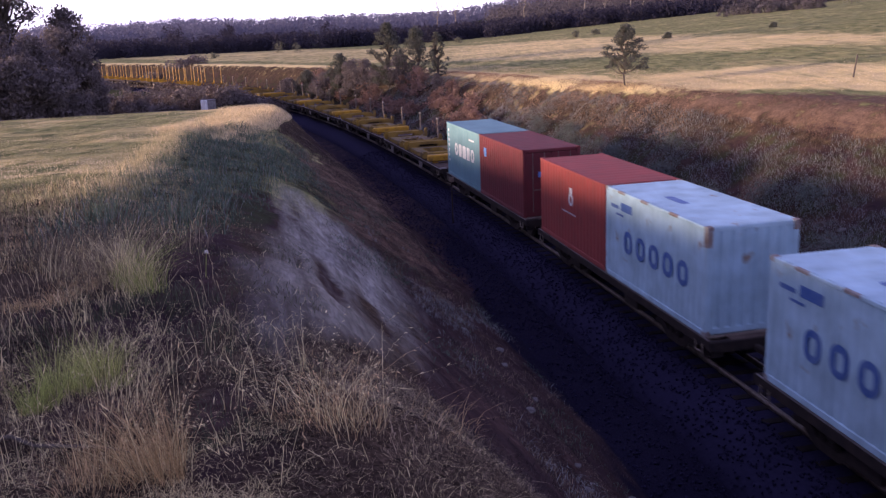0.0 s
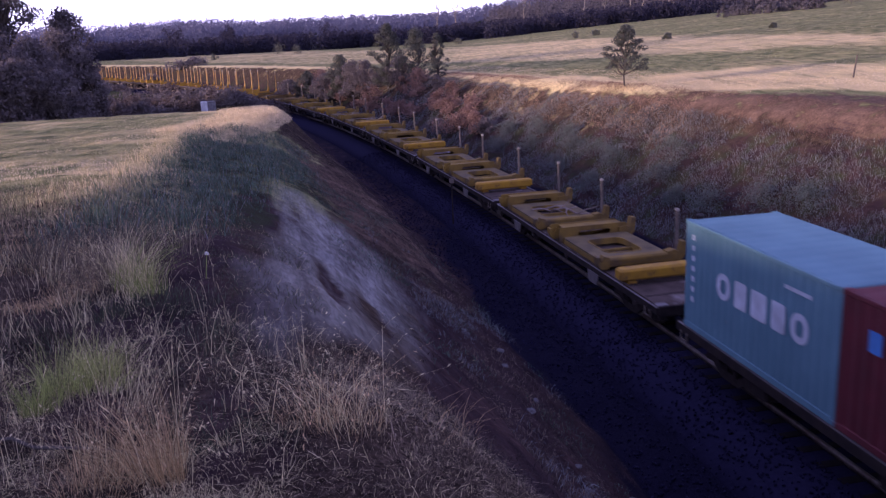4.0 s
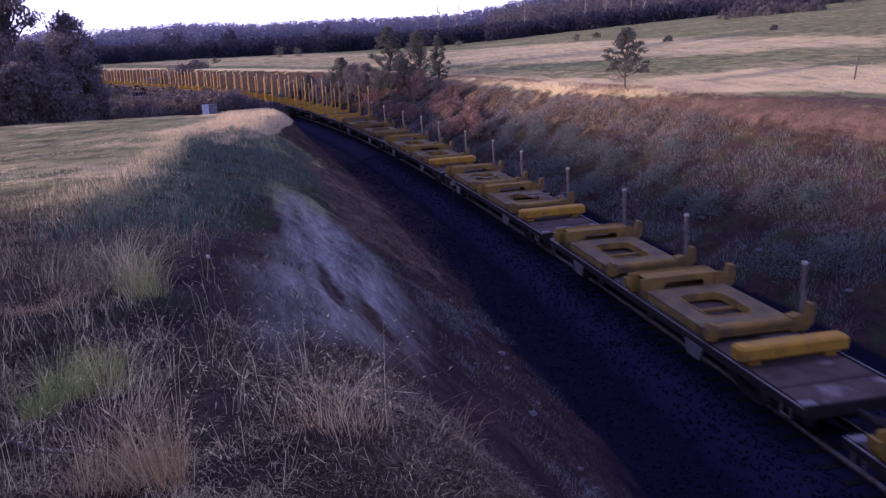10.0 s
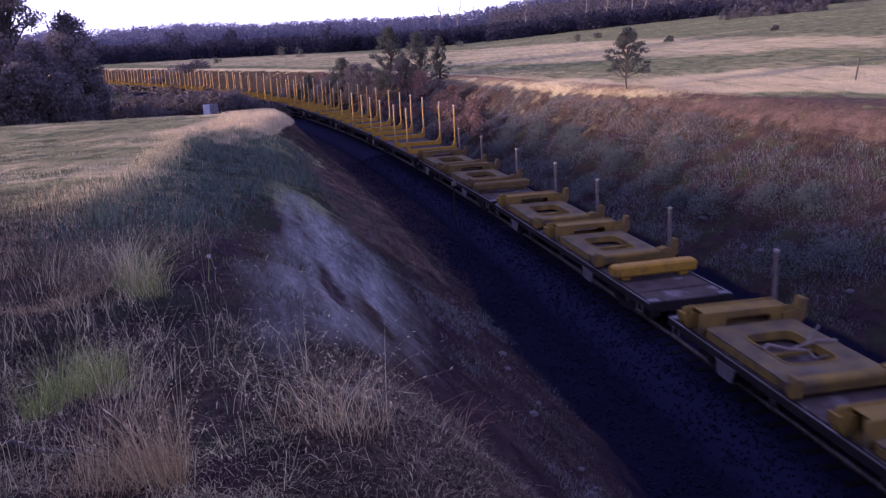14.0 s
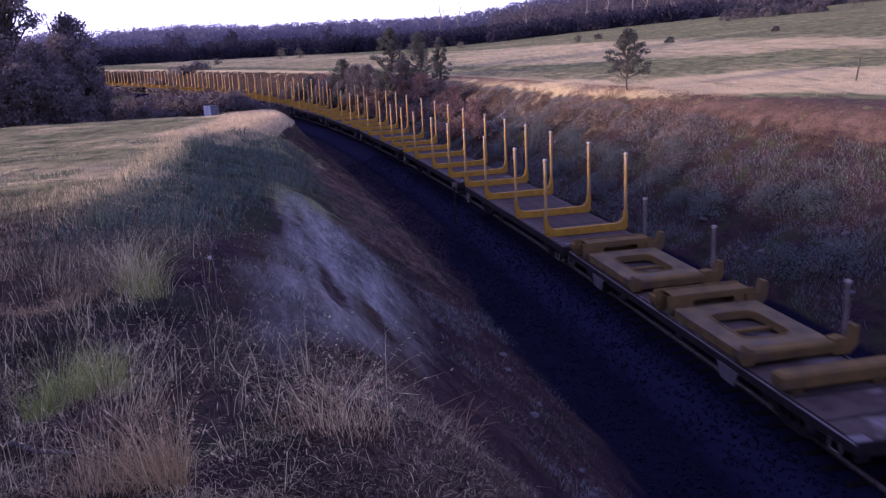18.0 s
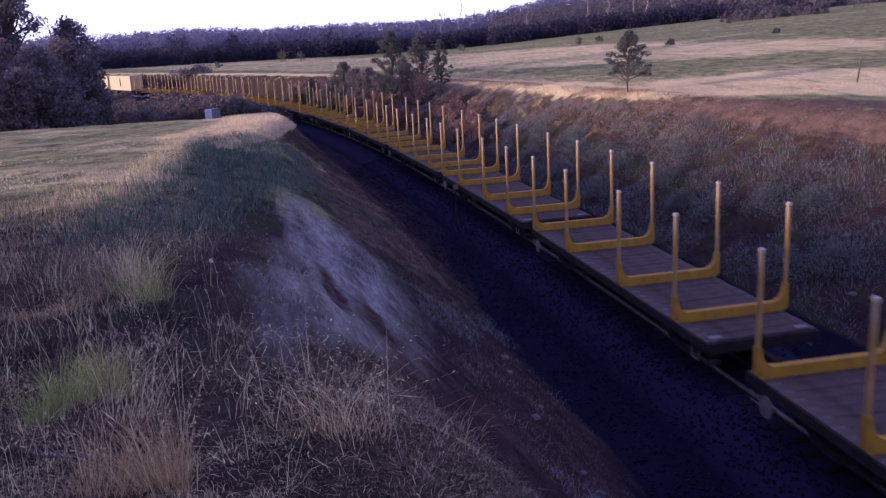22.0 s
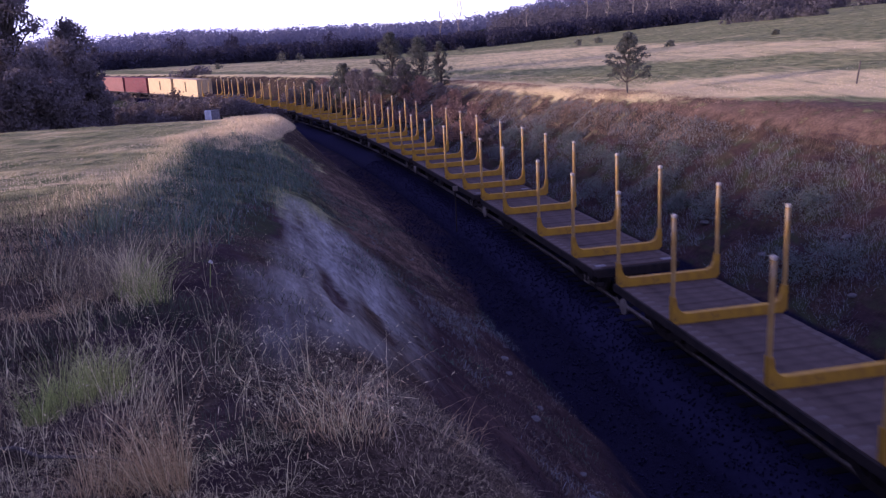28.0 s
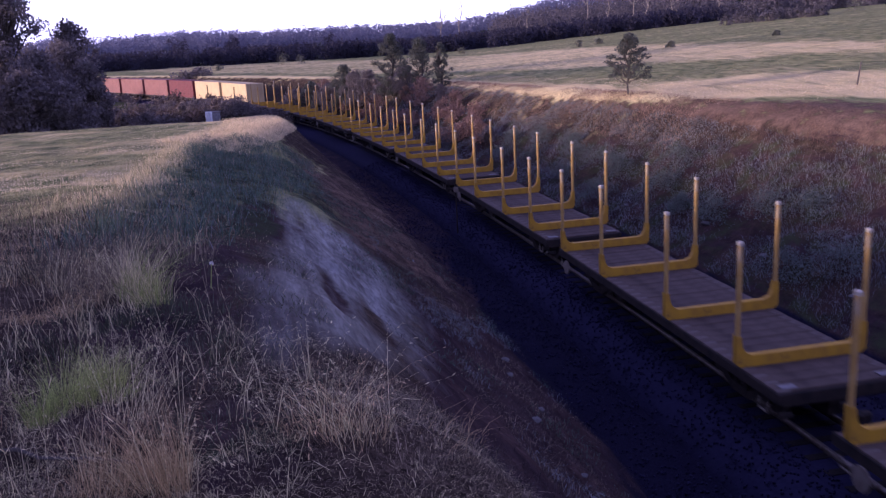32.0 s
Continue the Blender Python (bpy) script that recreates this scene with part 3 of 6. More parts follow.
# ---- the ground, one sheet to the horizon ----
def build_ground():
    turns = np.concatenate([np.arange(-30.5, 30.5, 0.18), np.arange(30.5, 329.5, 3.0)])
    reach = np.concatenate([[0.0], np.geomspace(0.8, 3.0, 30)[:-1], np.geomspace(3.0, 60.0, 430)[:-1], np.geomspace(60.0, 4200, 210)])
    T, R = np.meshgrid(np.radians(turns), reach)
    x, y = (R * np.sin(T)).ravel(), (R * np.cos(T)).ravel()
    z = land(x, y)
    k, rows = len(turns), len(reach)
    i = np.arange((rows - 1) * k)
    j = i - i % k + (i % k + 1) % k
    me = raw_mesh("ground", np.stack([x, y, z], 1), np.stack([i, i + k, j + k, j], 1), GROUND)
    me.shade_smooth()
    s, d = along(x, y)
    dist = np.hypot(x, y)
    dc = np.interp(s, CREST_S, CREST_D)
    zr = rail_height(s)
    edge = 0.5 * bumps(s * 0.3, d, 1.6, 41)
    zones = {}
    # straw in bands over the hill field, mostly on the paddock
    far = d < -9
    band = np.maximum(pale_bands(x, y, d), 0.10 + 0.16 * bumps(x * 0.2, y, 12.0, 44))
    zones["straw"] = np.where(far, 0.08 + band * 0.74 + 0.24 * bumps(x * 0.45, y, 6.0, 45) + 0.26 * bumps(x, y * 0.22, 1.0, 46), 0.24 + 0.25 * edge + 0.45 * bumps(x * 0.5, y, 3.2, 47) + 0.2 * bumps(x, y * 0.4, 0.7, 48) - 0.35 * step(-30, -14, s) * step(dc + 0.5, dc - 2.5, d) * step(6, -4, s))
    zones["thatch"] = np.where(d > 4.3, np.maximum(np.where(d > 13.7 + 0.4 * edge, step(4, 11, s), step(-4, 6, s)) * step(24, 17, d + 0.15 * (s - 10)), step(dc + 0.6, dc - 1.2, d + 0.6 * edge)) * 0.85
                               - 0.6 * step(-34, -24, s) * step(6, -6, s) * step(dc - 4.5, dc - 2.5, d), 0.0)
    red_top = np.interp(s, *RED_TOP)
    under = step(red_top - 1.4, red_top + 1.2, d + edge)
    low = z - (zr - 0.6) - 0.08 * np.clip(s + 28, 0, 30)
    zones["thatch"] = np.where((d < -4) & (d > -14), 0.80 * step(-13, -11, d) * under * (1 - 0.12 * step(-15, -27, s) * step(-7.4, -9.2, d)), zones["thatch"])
    # bank's shadow on the far slope's foot, painted by height above the rails
    foot_shade = 0.56 * step(4.4, 2.0, low + edge) * step(-14, -12, d) * (d < -4)
    zones["red"] = np.where(d < -4, 0.72 * step(3.2, 4.7, low + edge) * step(-15.0, -12.5, d + edge) * under * (1 - 0.15 * step(-15, -27, s) * step(-7.4, -9.2, d)),
                            0.45 * step(4.5, 6, d) * step(dc, dc - 2, d) * step(-50, -70, s) + 0.10 * step(8, 4.5, d) * step(4, 5, d) * step(-60, -50, s))
    zones["red"] = np.maximum(zones["red"], 0.68 * step(red_top - 1.6, red_top + 1.3, d + edge) * step(-10.0, -11.2, d + edge) * (1 - 0.25 * step(-18, -27, s)))
    zones["thatch"] = np.where((d < -4) & (d > -14), np.maximum(zones["thatch"], 0.6 * step(-13.6, -12.6, d) * step(-27, -18, s)), zones["thatch"])
    zones["straw"] = zones["straw"] + 0.25 * step(-15, -27, s) * step(-7.4, -9.2, d) * step(-15, -12.5, d) + 0.45 * step(-17, -25, s) * step(dc - 1.2, dc + 0.2, d) * step(dc + 9, dc + 3, d) * (d > 5)
    scar = step(-8.0, -4.5, s + edge) * step(17.7, 15.4, s - 1.6 * (d - 10) + edge) * step(-1.4, 1.2, d - np.interp(s, (-8, -4, 0, 6, 10, 13, 17), (10.8, 9.3, 8.0, 8.5, 9.2, 9.8, 10.3)) + 0.9 * edge)
    top_d = np.interp(s, (-8, 0, 6, 10, 17), (10.9, 11.5, 11.7, 12.0, 11.7))
    scar = scar * step(top_d, top_d - 0.9, d + 0.9 * edge)
    zones["clay"] = 0.86 * scar
    zones["dirt"] = foot_shade + 0.85 * step(4.0, 4.6, d) * step(dc - 0.2 + 1.2 * step(18, 15, s) * step(-3, 3, s) - 0.6 * step(16, 19, s), dc - 2.4 + 1.2 * step(18, 15, s) * step(-3, 3, s) + 1.0 * step(16, 19, s), d + 0.9 * edge) * step(-75, -60, s) * (1 - 0.35 * step(-8, -22, s)) * (1 - scar) * (1 - 0.7 * step(-30, -22, s) * step(2, -6, s) * step(dc - 4.5, dc - 3, d))
    upper = step(-34, -24, s) * step(4, -6, s) * step(4.6, 5.6, d) * step(10.4, 9.0, d)
    zones["dirt"] = zones["dirt"] * (1 - 0.62 * upper)
    zones["red"] = np.maximum(zones["red"], 0.58 * upper)
    crest_dirt = 0.66 * step(11.0, 11.6, d) * step(13.1, 12.2, d + 0.5 * edge) * step(7, 11, s) * step(21.5, 18.5, s)
    crest_dirt = np.maximum(crest_dirt, 0.55 * step(9.4, 8.4, d + 0.5 * edge) * step(15, 18, s) * (d > 4.3))
    # shade inside two hollows of the clay, painted since their relief is slight
    rag = bumps(x, y, 0.55, 49)
    pit_shade = 0.85 * step(1.25, 0.5, np.hypot((s - 11.0) / 3.6, (d - 10.38) / 0.20) + 0.35 * rag) + 0.5 * step(1.25, 0.4, np.hypot((s - 11.2) / 3.0, (d - 9.76) / 0.17) + 0.4 * rag)
    zones["dirt"] = np.maximum(zones["dirt"], crest_dirt * (1 - 0.9 * scar)) + 0.62 * pit_shade
    zones["clay"] = zones["clay"] * np.clip(1 - 0.95 * pit_shade, 0, 1) * (1 - 0.25 * step(10.6, 11.3, d) * step(6, 10, s))
    zones["wood"] = np.maximum(step(300, 330, dist) * step(40, 22, abs(np.degrees(np.arctan2(x, y)) - 0) - 0), 0.8 * (d > 6) * step(-58, -64, s) * step(-400, -300, s))
    zones["wood"] = np.maximum(zones["wood"], 0.58 * step(-24, -17, s) * step(12, 6, s) * step(7.6, 9.2, d) * step(14.3, 13.6, d) * (1 - scar))
    # the same painted shadow, through the dark wood tone
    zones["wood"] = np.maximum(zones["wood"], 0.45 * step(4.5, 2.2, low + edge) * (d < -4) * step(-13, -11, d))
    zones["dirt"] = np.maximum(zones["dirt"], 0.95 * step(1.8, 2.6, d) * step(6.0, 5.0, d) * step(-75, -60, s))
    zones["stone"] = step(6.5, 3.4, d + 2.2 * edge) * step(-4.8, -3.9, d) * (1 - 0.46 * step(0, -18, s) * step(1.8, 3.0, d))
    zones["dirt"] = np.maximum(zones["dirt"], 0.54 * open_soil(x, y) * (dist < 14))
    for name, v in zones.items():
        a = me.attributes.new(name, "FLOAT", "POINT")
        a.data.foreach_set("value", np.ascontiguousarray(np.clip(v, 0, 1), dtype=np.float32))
    tagged(new("ground", me), "dry grassy land with a cutting and hill paddocks", "ground", kind="structure")


build_ground()


# ---- track ----
def strip(profile, s0, s1, ds):
    """A profile of (d, z) drawn along the track; open ended."""
    ss = np.arange(s0, s1, ds)
    verts = [on_line(s, d, z) for s in ss for d, z in profile]
    k = len(profile)
    faces = [(r * k + i, r * k + (i + 1) % k, (r + 1) * k + (i + 1) % k, (r + 1) * k + i) for r in range(len(ss) - 1) for i in range(k)]
    return verts, faces


def build_track():
    track = tagged(new("railway_track"), "single railway track on dark ballast through the cutting", "railway track", kind="structure")
    v, f = strip([(-3.3, -0.85), (-1.75, -0.22), (1.75, -0.22), (3.3, -0.85)], -300, 70, 2.0)
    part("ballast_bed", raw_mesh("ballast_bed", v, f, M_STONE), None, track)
    for side in (-1, 1):
        c = side * 0.5335
        v, f = strip([(c - 0.035, -0.13), (c - 0.035, 0), (c + 0.035, 0), (c + 0.035, -0.13)], -300, 70, 1.0)
        part("rail", raw_mesh("rail", v, f, M_RAIL), None, track)
    sl = Shape().box((0, 0, -0.03), (0.23, 1.9, 0.13), 0.01).mesh("sleeper", M_SLEEPER)
    for i in range(150):
        s = -70 + i * 0.66
        o = new("sleeper", sl)
        o.parent = track
        o.matrix_basis = pose(*on_line(s, 0, -0.235), 0, 0, math.degrees(np.interp(s, LINE_S, LINE_A)))
    # loose stones on the shoulder, nearest stretch
    r = np.random.default_rng(3)
    n = 16000
    s = r.uniform(-40, 20, n)
    d = np.where(r.random(n) < 0.8, 0.9 + 5.0 * r.random(n) ** 1.35, r.uniform(-4.2, -0.9, n))
    ax = np.array([on_line(a, b, 0) for a, b in zip(s, d)])
    z = ax[:, 2] + np.interp(abs(d), [0, 1.75, 2.95, 4.3, 6.0], [-0.20, -0.20, -0.60, -0.60, 0.3])
    size = r.uniform(0.02, 0.045, n)
    base = np.array([(1, 0, -0.4), (-0.5, 0.87, -0.4), (-0.5, -0.87, -0.4), (0.6, 0.5, 0.7), (-0.7, 0.3, 0.6), (0.1, -0.6, 0.8)])
    jig = base[None] * (1 + 0.4 * r.uniform(-1, 1, (n, 6, 3)))
    verts = np.stack([ax[:, 0], ax[:, 1], z], 1)[:, None] + jig * size[:, None, None]
    tri = np.array([(0, 2, 1), (0, 1, 3), (1, 4, 3), (1, 2, 4), (2, 5, 4), (2, 0, 5), (0, 3, 5), (3, 4, 5)])
    faces = (np.arange(n)[:, None, None] * 6 + tri[None]).reshape(-1, 3)
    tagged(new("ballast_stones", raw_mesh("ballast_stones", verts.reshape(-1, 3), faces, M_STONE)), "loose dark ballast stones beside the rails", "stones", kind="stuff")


build_track()


# ---- the train ----
DECK = 1.0


def bogie(parent, x):
    """A four-wheeled bogie: two side frames, a bolster, two axles with wheels."""
    fr = Shape()
    for side in (-0.93, 0.93):
        fr.prism([(-1.15, 0.50), (-0.7, 0.62), (-0.35, 0.36), (0.35, 0.36), (0.7, 0.62), (1.15, 0.50), (1.15, 0.36), (0.8, 0.40), (0.4, 0.16), (-0.4, 0.16),
                  (-0.8, 0.40), (-1.15, 0.36)], "y", side - 0.06, side + 0.06)
        fr.tube((-0.2, side, 0.26), (-0.2, side, 0.52), 0.09).tube((0.2, side, 0.26), (0.2, side, 0.52), 0.09)
    fr.box((0, 0, 0.52), (0.4, 1.9, 0.2), 0.03)
    b = part("bogie", fr, M_FRAME, parent)
    b.matrix_basis = pose(x, 0, 0)
    w = Shape().tube((0, -0.70, 0), (0, 0.70, 0), 0.07)
    for side in (-1, 1):
        w.tube((0, side * 0.50, 0), (0, side * 0.60, 0), 0.45, sides=20)
        w.tube((0, side * 0.47, 0), (0, side * 0.50, 0), 0.475, sides=20)
        w.tube((0, side * 0.60, 0), (0, side * 0.68, 0), 0.12, 0.10, sides=12)
    me = w.mesh("wheelset", M_WHEEL)
    for dx in (-0.84, 0.84):
        o = new("wheelset", me)
        o.parent = b
        o.matrix_basis = pose(dx, 0, 0.45)
    return b


def coupler(parent, x, way):
    s = Shape().box((0.25 * way, 0, 0.72), (0.6, 0.16, 0.16), 0.03).box((0.62 * way, 0.03, 0.72), (0.2, 0.28, 0.26), 0.05).box((0.66 * way, -0.1, 0.72), (0.16, 0.1, 0.22), 0.03)
    c = part("coupler", s, M_FRAME, parent)
    c.matrix_basis = pose(x, 0, 0)


def underframe(root, length, width, sill_mat, sill_h=0.26, lift=0.0):
    half = length / 2
    part("centre_sill", Shape().box((0, 0, 0.72), (length - 0.3, 0.42, 0.42 + lift), 0.03), M_FRAME, root)
    s = part("side_sill", Shape().box((0, 0, 0.86 + lift), (length, 0.12, sill_h), 0.02), sill_mat, root)
    s.matrix_basis = pose(0, -width / 2 + 0.06, 0)
    repart(s, 0, width / 2 - 0.06, 0)
    h = part("headstock", Shape().box((0, 0, 0.82 + lift), (0.16, width - 0.2, 0.30), 0.02).box((0, -width / 2 + 0.25, 0.62), (0.12, 0.3, 0.12), 0.02), M_FRAME, root)
    h.matrix_basis = pose(half - 0.1, 0, 0)
    repart(h, -half + 0.1, 0, 0, 180)
    cross = part("cross_bearer", Shape().box((0, 0, 0.80 + lift), (0.14, width - 0.26, 0.22), 0.02), M_FRAME, root)
    cross.matrix_basis = pose(-half * 0.5, 0, 0)
    for k in (-0.25, 0.0, 0.25, 0.5):
        repart(cross, half * k, 0, 0)
    part("brake_reservoir", Shape().tube((-0.6, -0.55, 0.55), (0.5, -0.55, 0.55), 0.17, sides=14), M_FRAME, root)
    part("brake_rigging", Shape().tube((-half * 0.55, -0.3, 0.45), (half * 0.55, -0.3, 0.45), 0.025).box((half * 0.2, -0.75, 0.60), (0.5, 0.25, 0.3), 0.03), M_FRAME, root)
    bogie(root, half - 2.3)
    bogie(root, -half + 2.3)
    coupler(root, half, 1)
    coupler(root, -half, -1)
    st = part("step", Shape().box((0, 0, 0.62), (0.34, 0.03, 0.03)).box((-0.16, 0, 0.72), (0.03, 0.03, 0.24)).box((0.16, 0, 0.72), (0.03, 0.03, 0.24)), M_POST, root)
    st.matrix_basis = pose(half - 0.5, -width / 2 - 0.02, 0)
    repart(st, -half + 0.5, -width / 2 - 0.02, 0)
    repart(st, half - 0.5, width / 2 + 0.02, 0)
    repart(st, -half + 0.5, width / 2 + 0.02, 0)


def round_rect(x0, x1, y0, y1, r, n=5):
    pts = []
    for cx, cy, a0 in ((x1 - r, y0 + r, -90), (x1 - r, y1 - r, 0), (x0 + r, y1 - r, 90), (x0 + r, y0 + r, 180)):
        pts += [(cx + r * math.cos(radians(a0 + 90 * i / n)), cy + r * math.sin(radians(a0 + 90 * i / n))) for i in range(n + 1)]
    return pts


def bolster_wagon(beam_mat, bolster_mat, tray_mat, label):
    """Flat wagon with a yellow box beam and two slotted bolsters, each with an open tray before it."""
    L, W = 15.3, 2.6
    root = tagged(new("log_wagon"), label, "railway wagon", "log wagons in the train")
    underframe(root, L, W, M_FRAME, 0.2)
    half = L / 2
    part("deck", Shape().box((0, 0, 0.95), (L - 0.1, W - 0.26, 0.06), 0.01), M_DECK, root, "scuffed dark steel deck")
    # thin strip painted bright for the skylight along the sill
    edge = part("edge_strip", Shape().box((0, 0, 0.972), (L, 0.05, 0.03), 0.008), M_SILL, root, "pale edge strip with skylight painted in")
    edge.matrix_basis = pose(0, -W / 2 + 0.025, 0)
    repart(edge, 0, W / 2 - 0.025, 0)
    seam = part("deck_seam", Shape().box((0, 0, 0.984), (0.05, W - 0.3, 0.012)), M_FRAME, root)
    seam.matrix_basis = pose(half - 1.0, 0, 0)
    for x in (half - 2.1, -half + 0.9):
        repart(seam, x, 0, 0)
    for sx in (half - 0.16, -half + 0.16):
        p = part("end_plate", Shape().box((0, W / 2 - 0.22, 0.995), (0.26, 0.34, 0.03), 0.01), M_PLATE, root, "pale worn plate")
        p.matrix_basis = pose(sx, 0, 0)
        repart(p, sx, -W + 0.44, 0)

    def horn(b, x, g, h, w=0.15):
        """A curved ear that rises at a beam's end."""
        y = g * 1.30
        b.prism([(y - g * w * 2.6, 1.06), (y + g * w * 0.3, 1.06), (y + g * w * 1.4, 1.25), (y + g * w * 1.6, 1.15 + h), (y + g * w * 0.7, 1.15 + h), (y + g * w * 0.1, 1.05 + h * 0.62), (y - g * w * 1.0, 1.46),
                 (y - g * w * 2.6, 1.42)], "x", x - 0.16, x + 0.16)

    # box beam near the leading end, on two low feet
    box = Shape().box((0, 0, 1.27), (0.46, 2.74, 0.36), 0.06)
    for y in (-0.95, 0.95):
        box.box((0, y, 1.035), (0.3, 0.3, 0.12), 0.02)
    part("box_beam", box, beam_mat, root, "yellow box beam").matrix_basis = pose(5.27, 0, 0)
    # slotted bolsters: two webs with a long rounded slot, a top plate, a foot and two ears
    slot = round_rect(-0.60, 0.62, 0.20, 0.41, 0.10, 4)
    web = round_rect(-1.30, 1.22, 0.06, 0.58, 0.08, 4)
    for x in (-6.3, -0.15):
        b = Shape()
        for dx, y0 in ((-0.38, -0.1), (0.29, 0.0)):
            b.ring([(p + y0, q + 1.0) for p, q in web], [(p, q + 1.0) for p, q in slot], "x", dx, dx + 0.06)
        b.box((-0.02, 0, 1.53), (0.62, 2.20, 0.035), 0.012).box((0, 0, 1.05), (0.56, 2.2, 0.05), 0.01)
        for y in (-1.0, 1.0):
            b.box((0, y, 1.0), (0.5, 0.26, 0.07), 0.01)
        for y in (-0.9, 0.9):
            b.box((-0.02, y, 1.29), (0.58, 0.05, 0.44), 0.01)
        horn(b, 0.27, 1, 0.58)
        horn(b, -0.35, -1, 0.30, 0.10)
        part("bolster", b, bolster_mat, root, "yellow slotted bolster with a raised ear").matrix_basis = pose(x, 0, 0)
    # open trays before the bolsters: a frame round a wide opening, side rails, a cross beam with an ear
    for x0, x1 in ((-5.9, -2.0), (0.25, 3.95)):
        mid, hx = (x0 + x1) / 2, (x1 - x0) / 2
        frame_ = Shape().ring(round_rect(-hx, hx, -1.18, 1.18, 0.12, 4), round_rect(-hx * 0.62, hx * 0.42, -0.66, 0.66, 0.30, 4), "z", 1.20, 1.25)
        tr = part("tray", frame_, tray_mat, root, "worn yellow tray frame round a wide opening")
        tr.matrix_basis = pose(mid, 0, 0)
        part("tray_lip", Shape().ring(round_rect(-hx * 0.62, hx * 0.42, -0.66, 0.66, 0.30, 4), round_rect(-hx * 0.62 + 0.05, hx * 0.42 - 0.05, -0.61, 0.61, 0.26, 4), "z", 1.06, 1.27), bolster_mat, tr)
        rail = part("tray_rail", Shape().box((0, 0, 1.10), (2 * hx - 0.1, 0.10, 0.20), 0.03), bolster_mat, tr)
        rail.matrix_basis = pose(0, -1.13, 0)
        repart(rail, 0, 1.13, 0)
        c = Shape().box((hx - 0.17, 0, 1.24), (0.34, 2.5, 0.30), 0.05)
        horn(c, hx - 0.17, 1, 0.55)
        horn(c, hx - 0.17, -1, 0.30, 0.10)
        part("cross_beam", c, bolster_mat, tr, "yellow cross beam with a curved ear")
        part("tray_rib", Shape().box((-hx * 0.1, 0, 1.09), (0.12, 2.2, 0.10), 0.02), bolster_mat, tr)
    for x in (-7.0, -2.3, 3.7):
        p = part("stanchion", Shape().box((0, 0, 1.82), (0.09, 0.10, 1.68), 0.02).box((0, 0, 1.05), (0.2, 0.18, 0.16), 0.02), M_POST, root, "weathered pale steel post")
        p.matrix_basis = pose(x, 1.34, 0)
        part("post_cap", Shape().box((0, 0, 2.69), (0.12, 0.13, 0.09), 0.02), M_TIP, p, "pale bare cap")
    for x in (-2.6, 0.9, 6.4):
        q = part("rope_hook", Shape().box((0, -W / 2 - 0.03, 0.74), (0.3, 0.05, 0.16), 0.02), M_FRAME, root)
        q.matrix_basis = pose(x, 0, 0)
    for x in (3.3, -4.6):
        q = part("side_board", Shape().prism([(-0.45, 0.82), (0.45, 0.82), (0.30, 0.46), (-0.30, 0.46)], "y", -W / 2 - 0.04, -W / 2 - 0.01), M_PLATE, root, "pale grey board under the sill")
        q.matrix_basis = pose(x, 0, 0)
    return root, L


def broken_branch(seed):
    """A forked stick stripped of its bark."""
    rng = np.random.default_rng(seed)
    s = Shape()
    main = limb(s, (-0.9, 0, 0.05), (0.9, 0.25, 0.10), 0.045, 0.03, rng, 5, 0.3)
    limb(s, main[2], (0.35, -0.55, 0.06), 0.035, 0.02, rng, 3, 0.2)
    limb(s, main[3], (0.7, 0.75, 0.30), 0.03, 0.015, rng, 3, 0.2)
    return tagged(part("broken_branch", s, M_STICK), "pale broken branch lying on a log wagon", "branch", "branches on the log wagons")


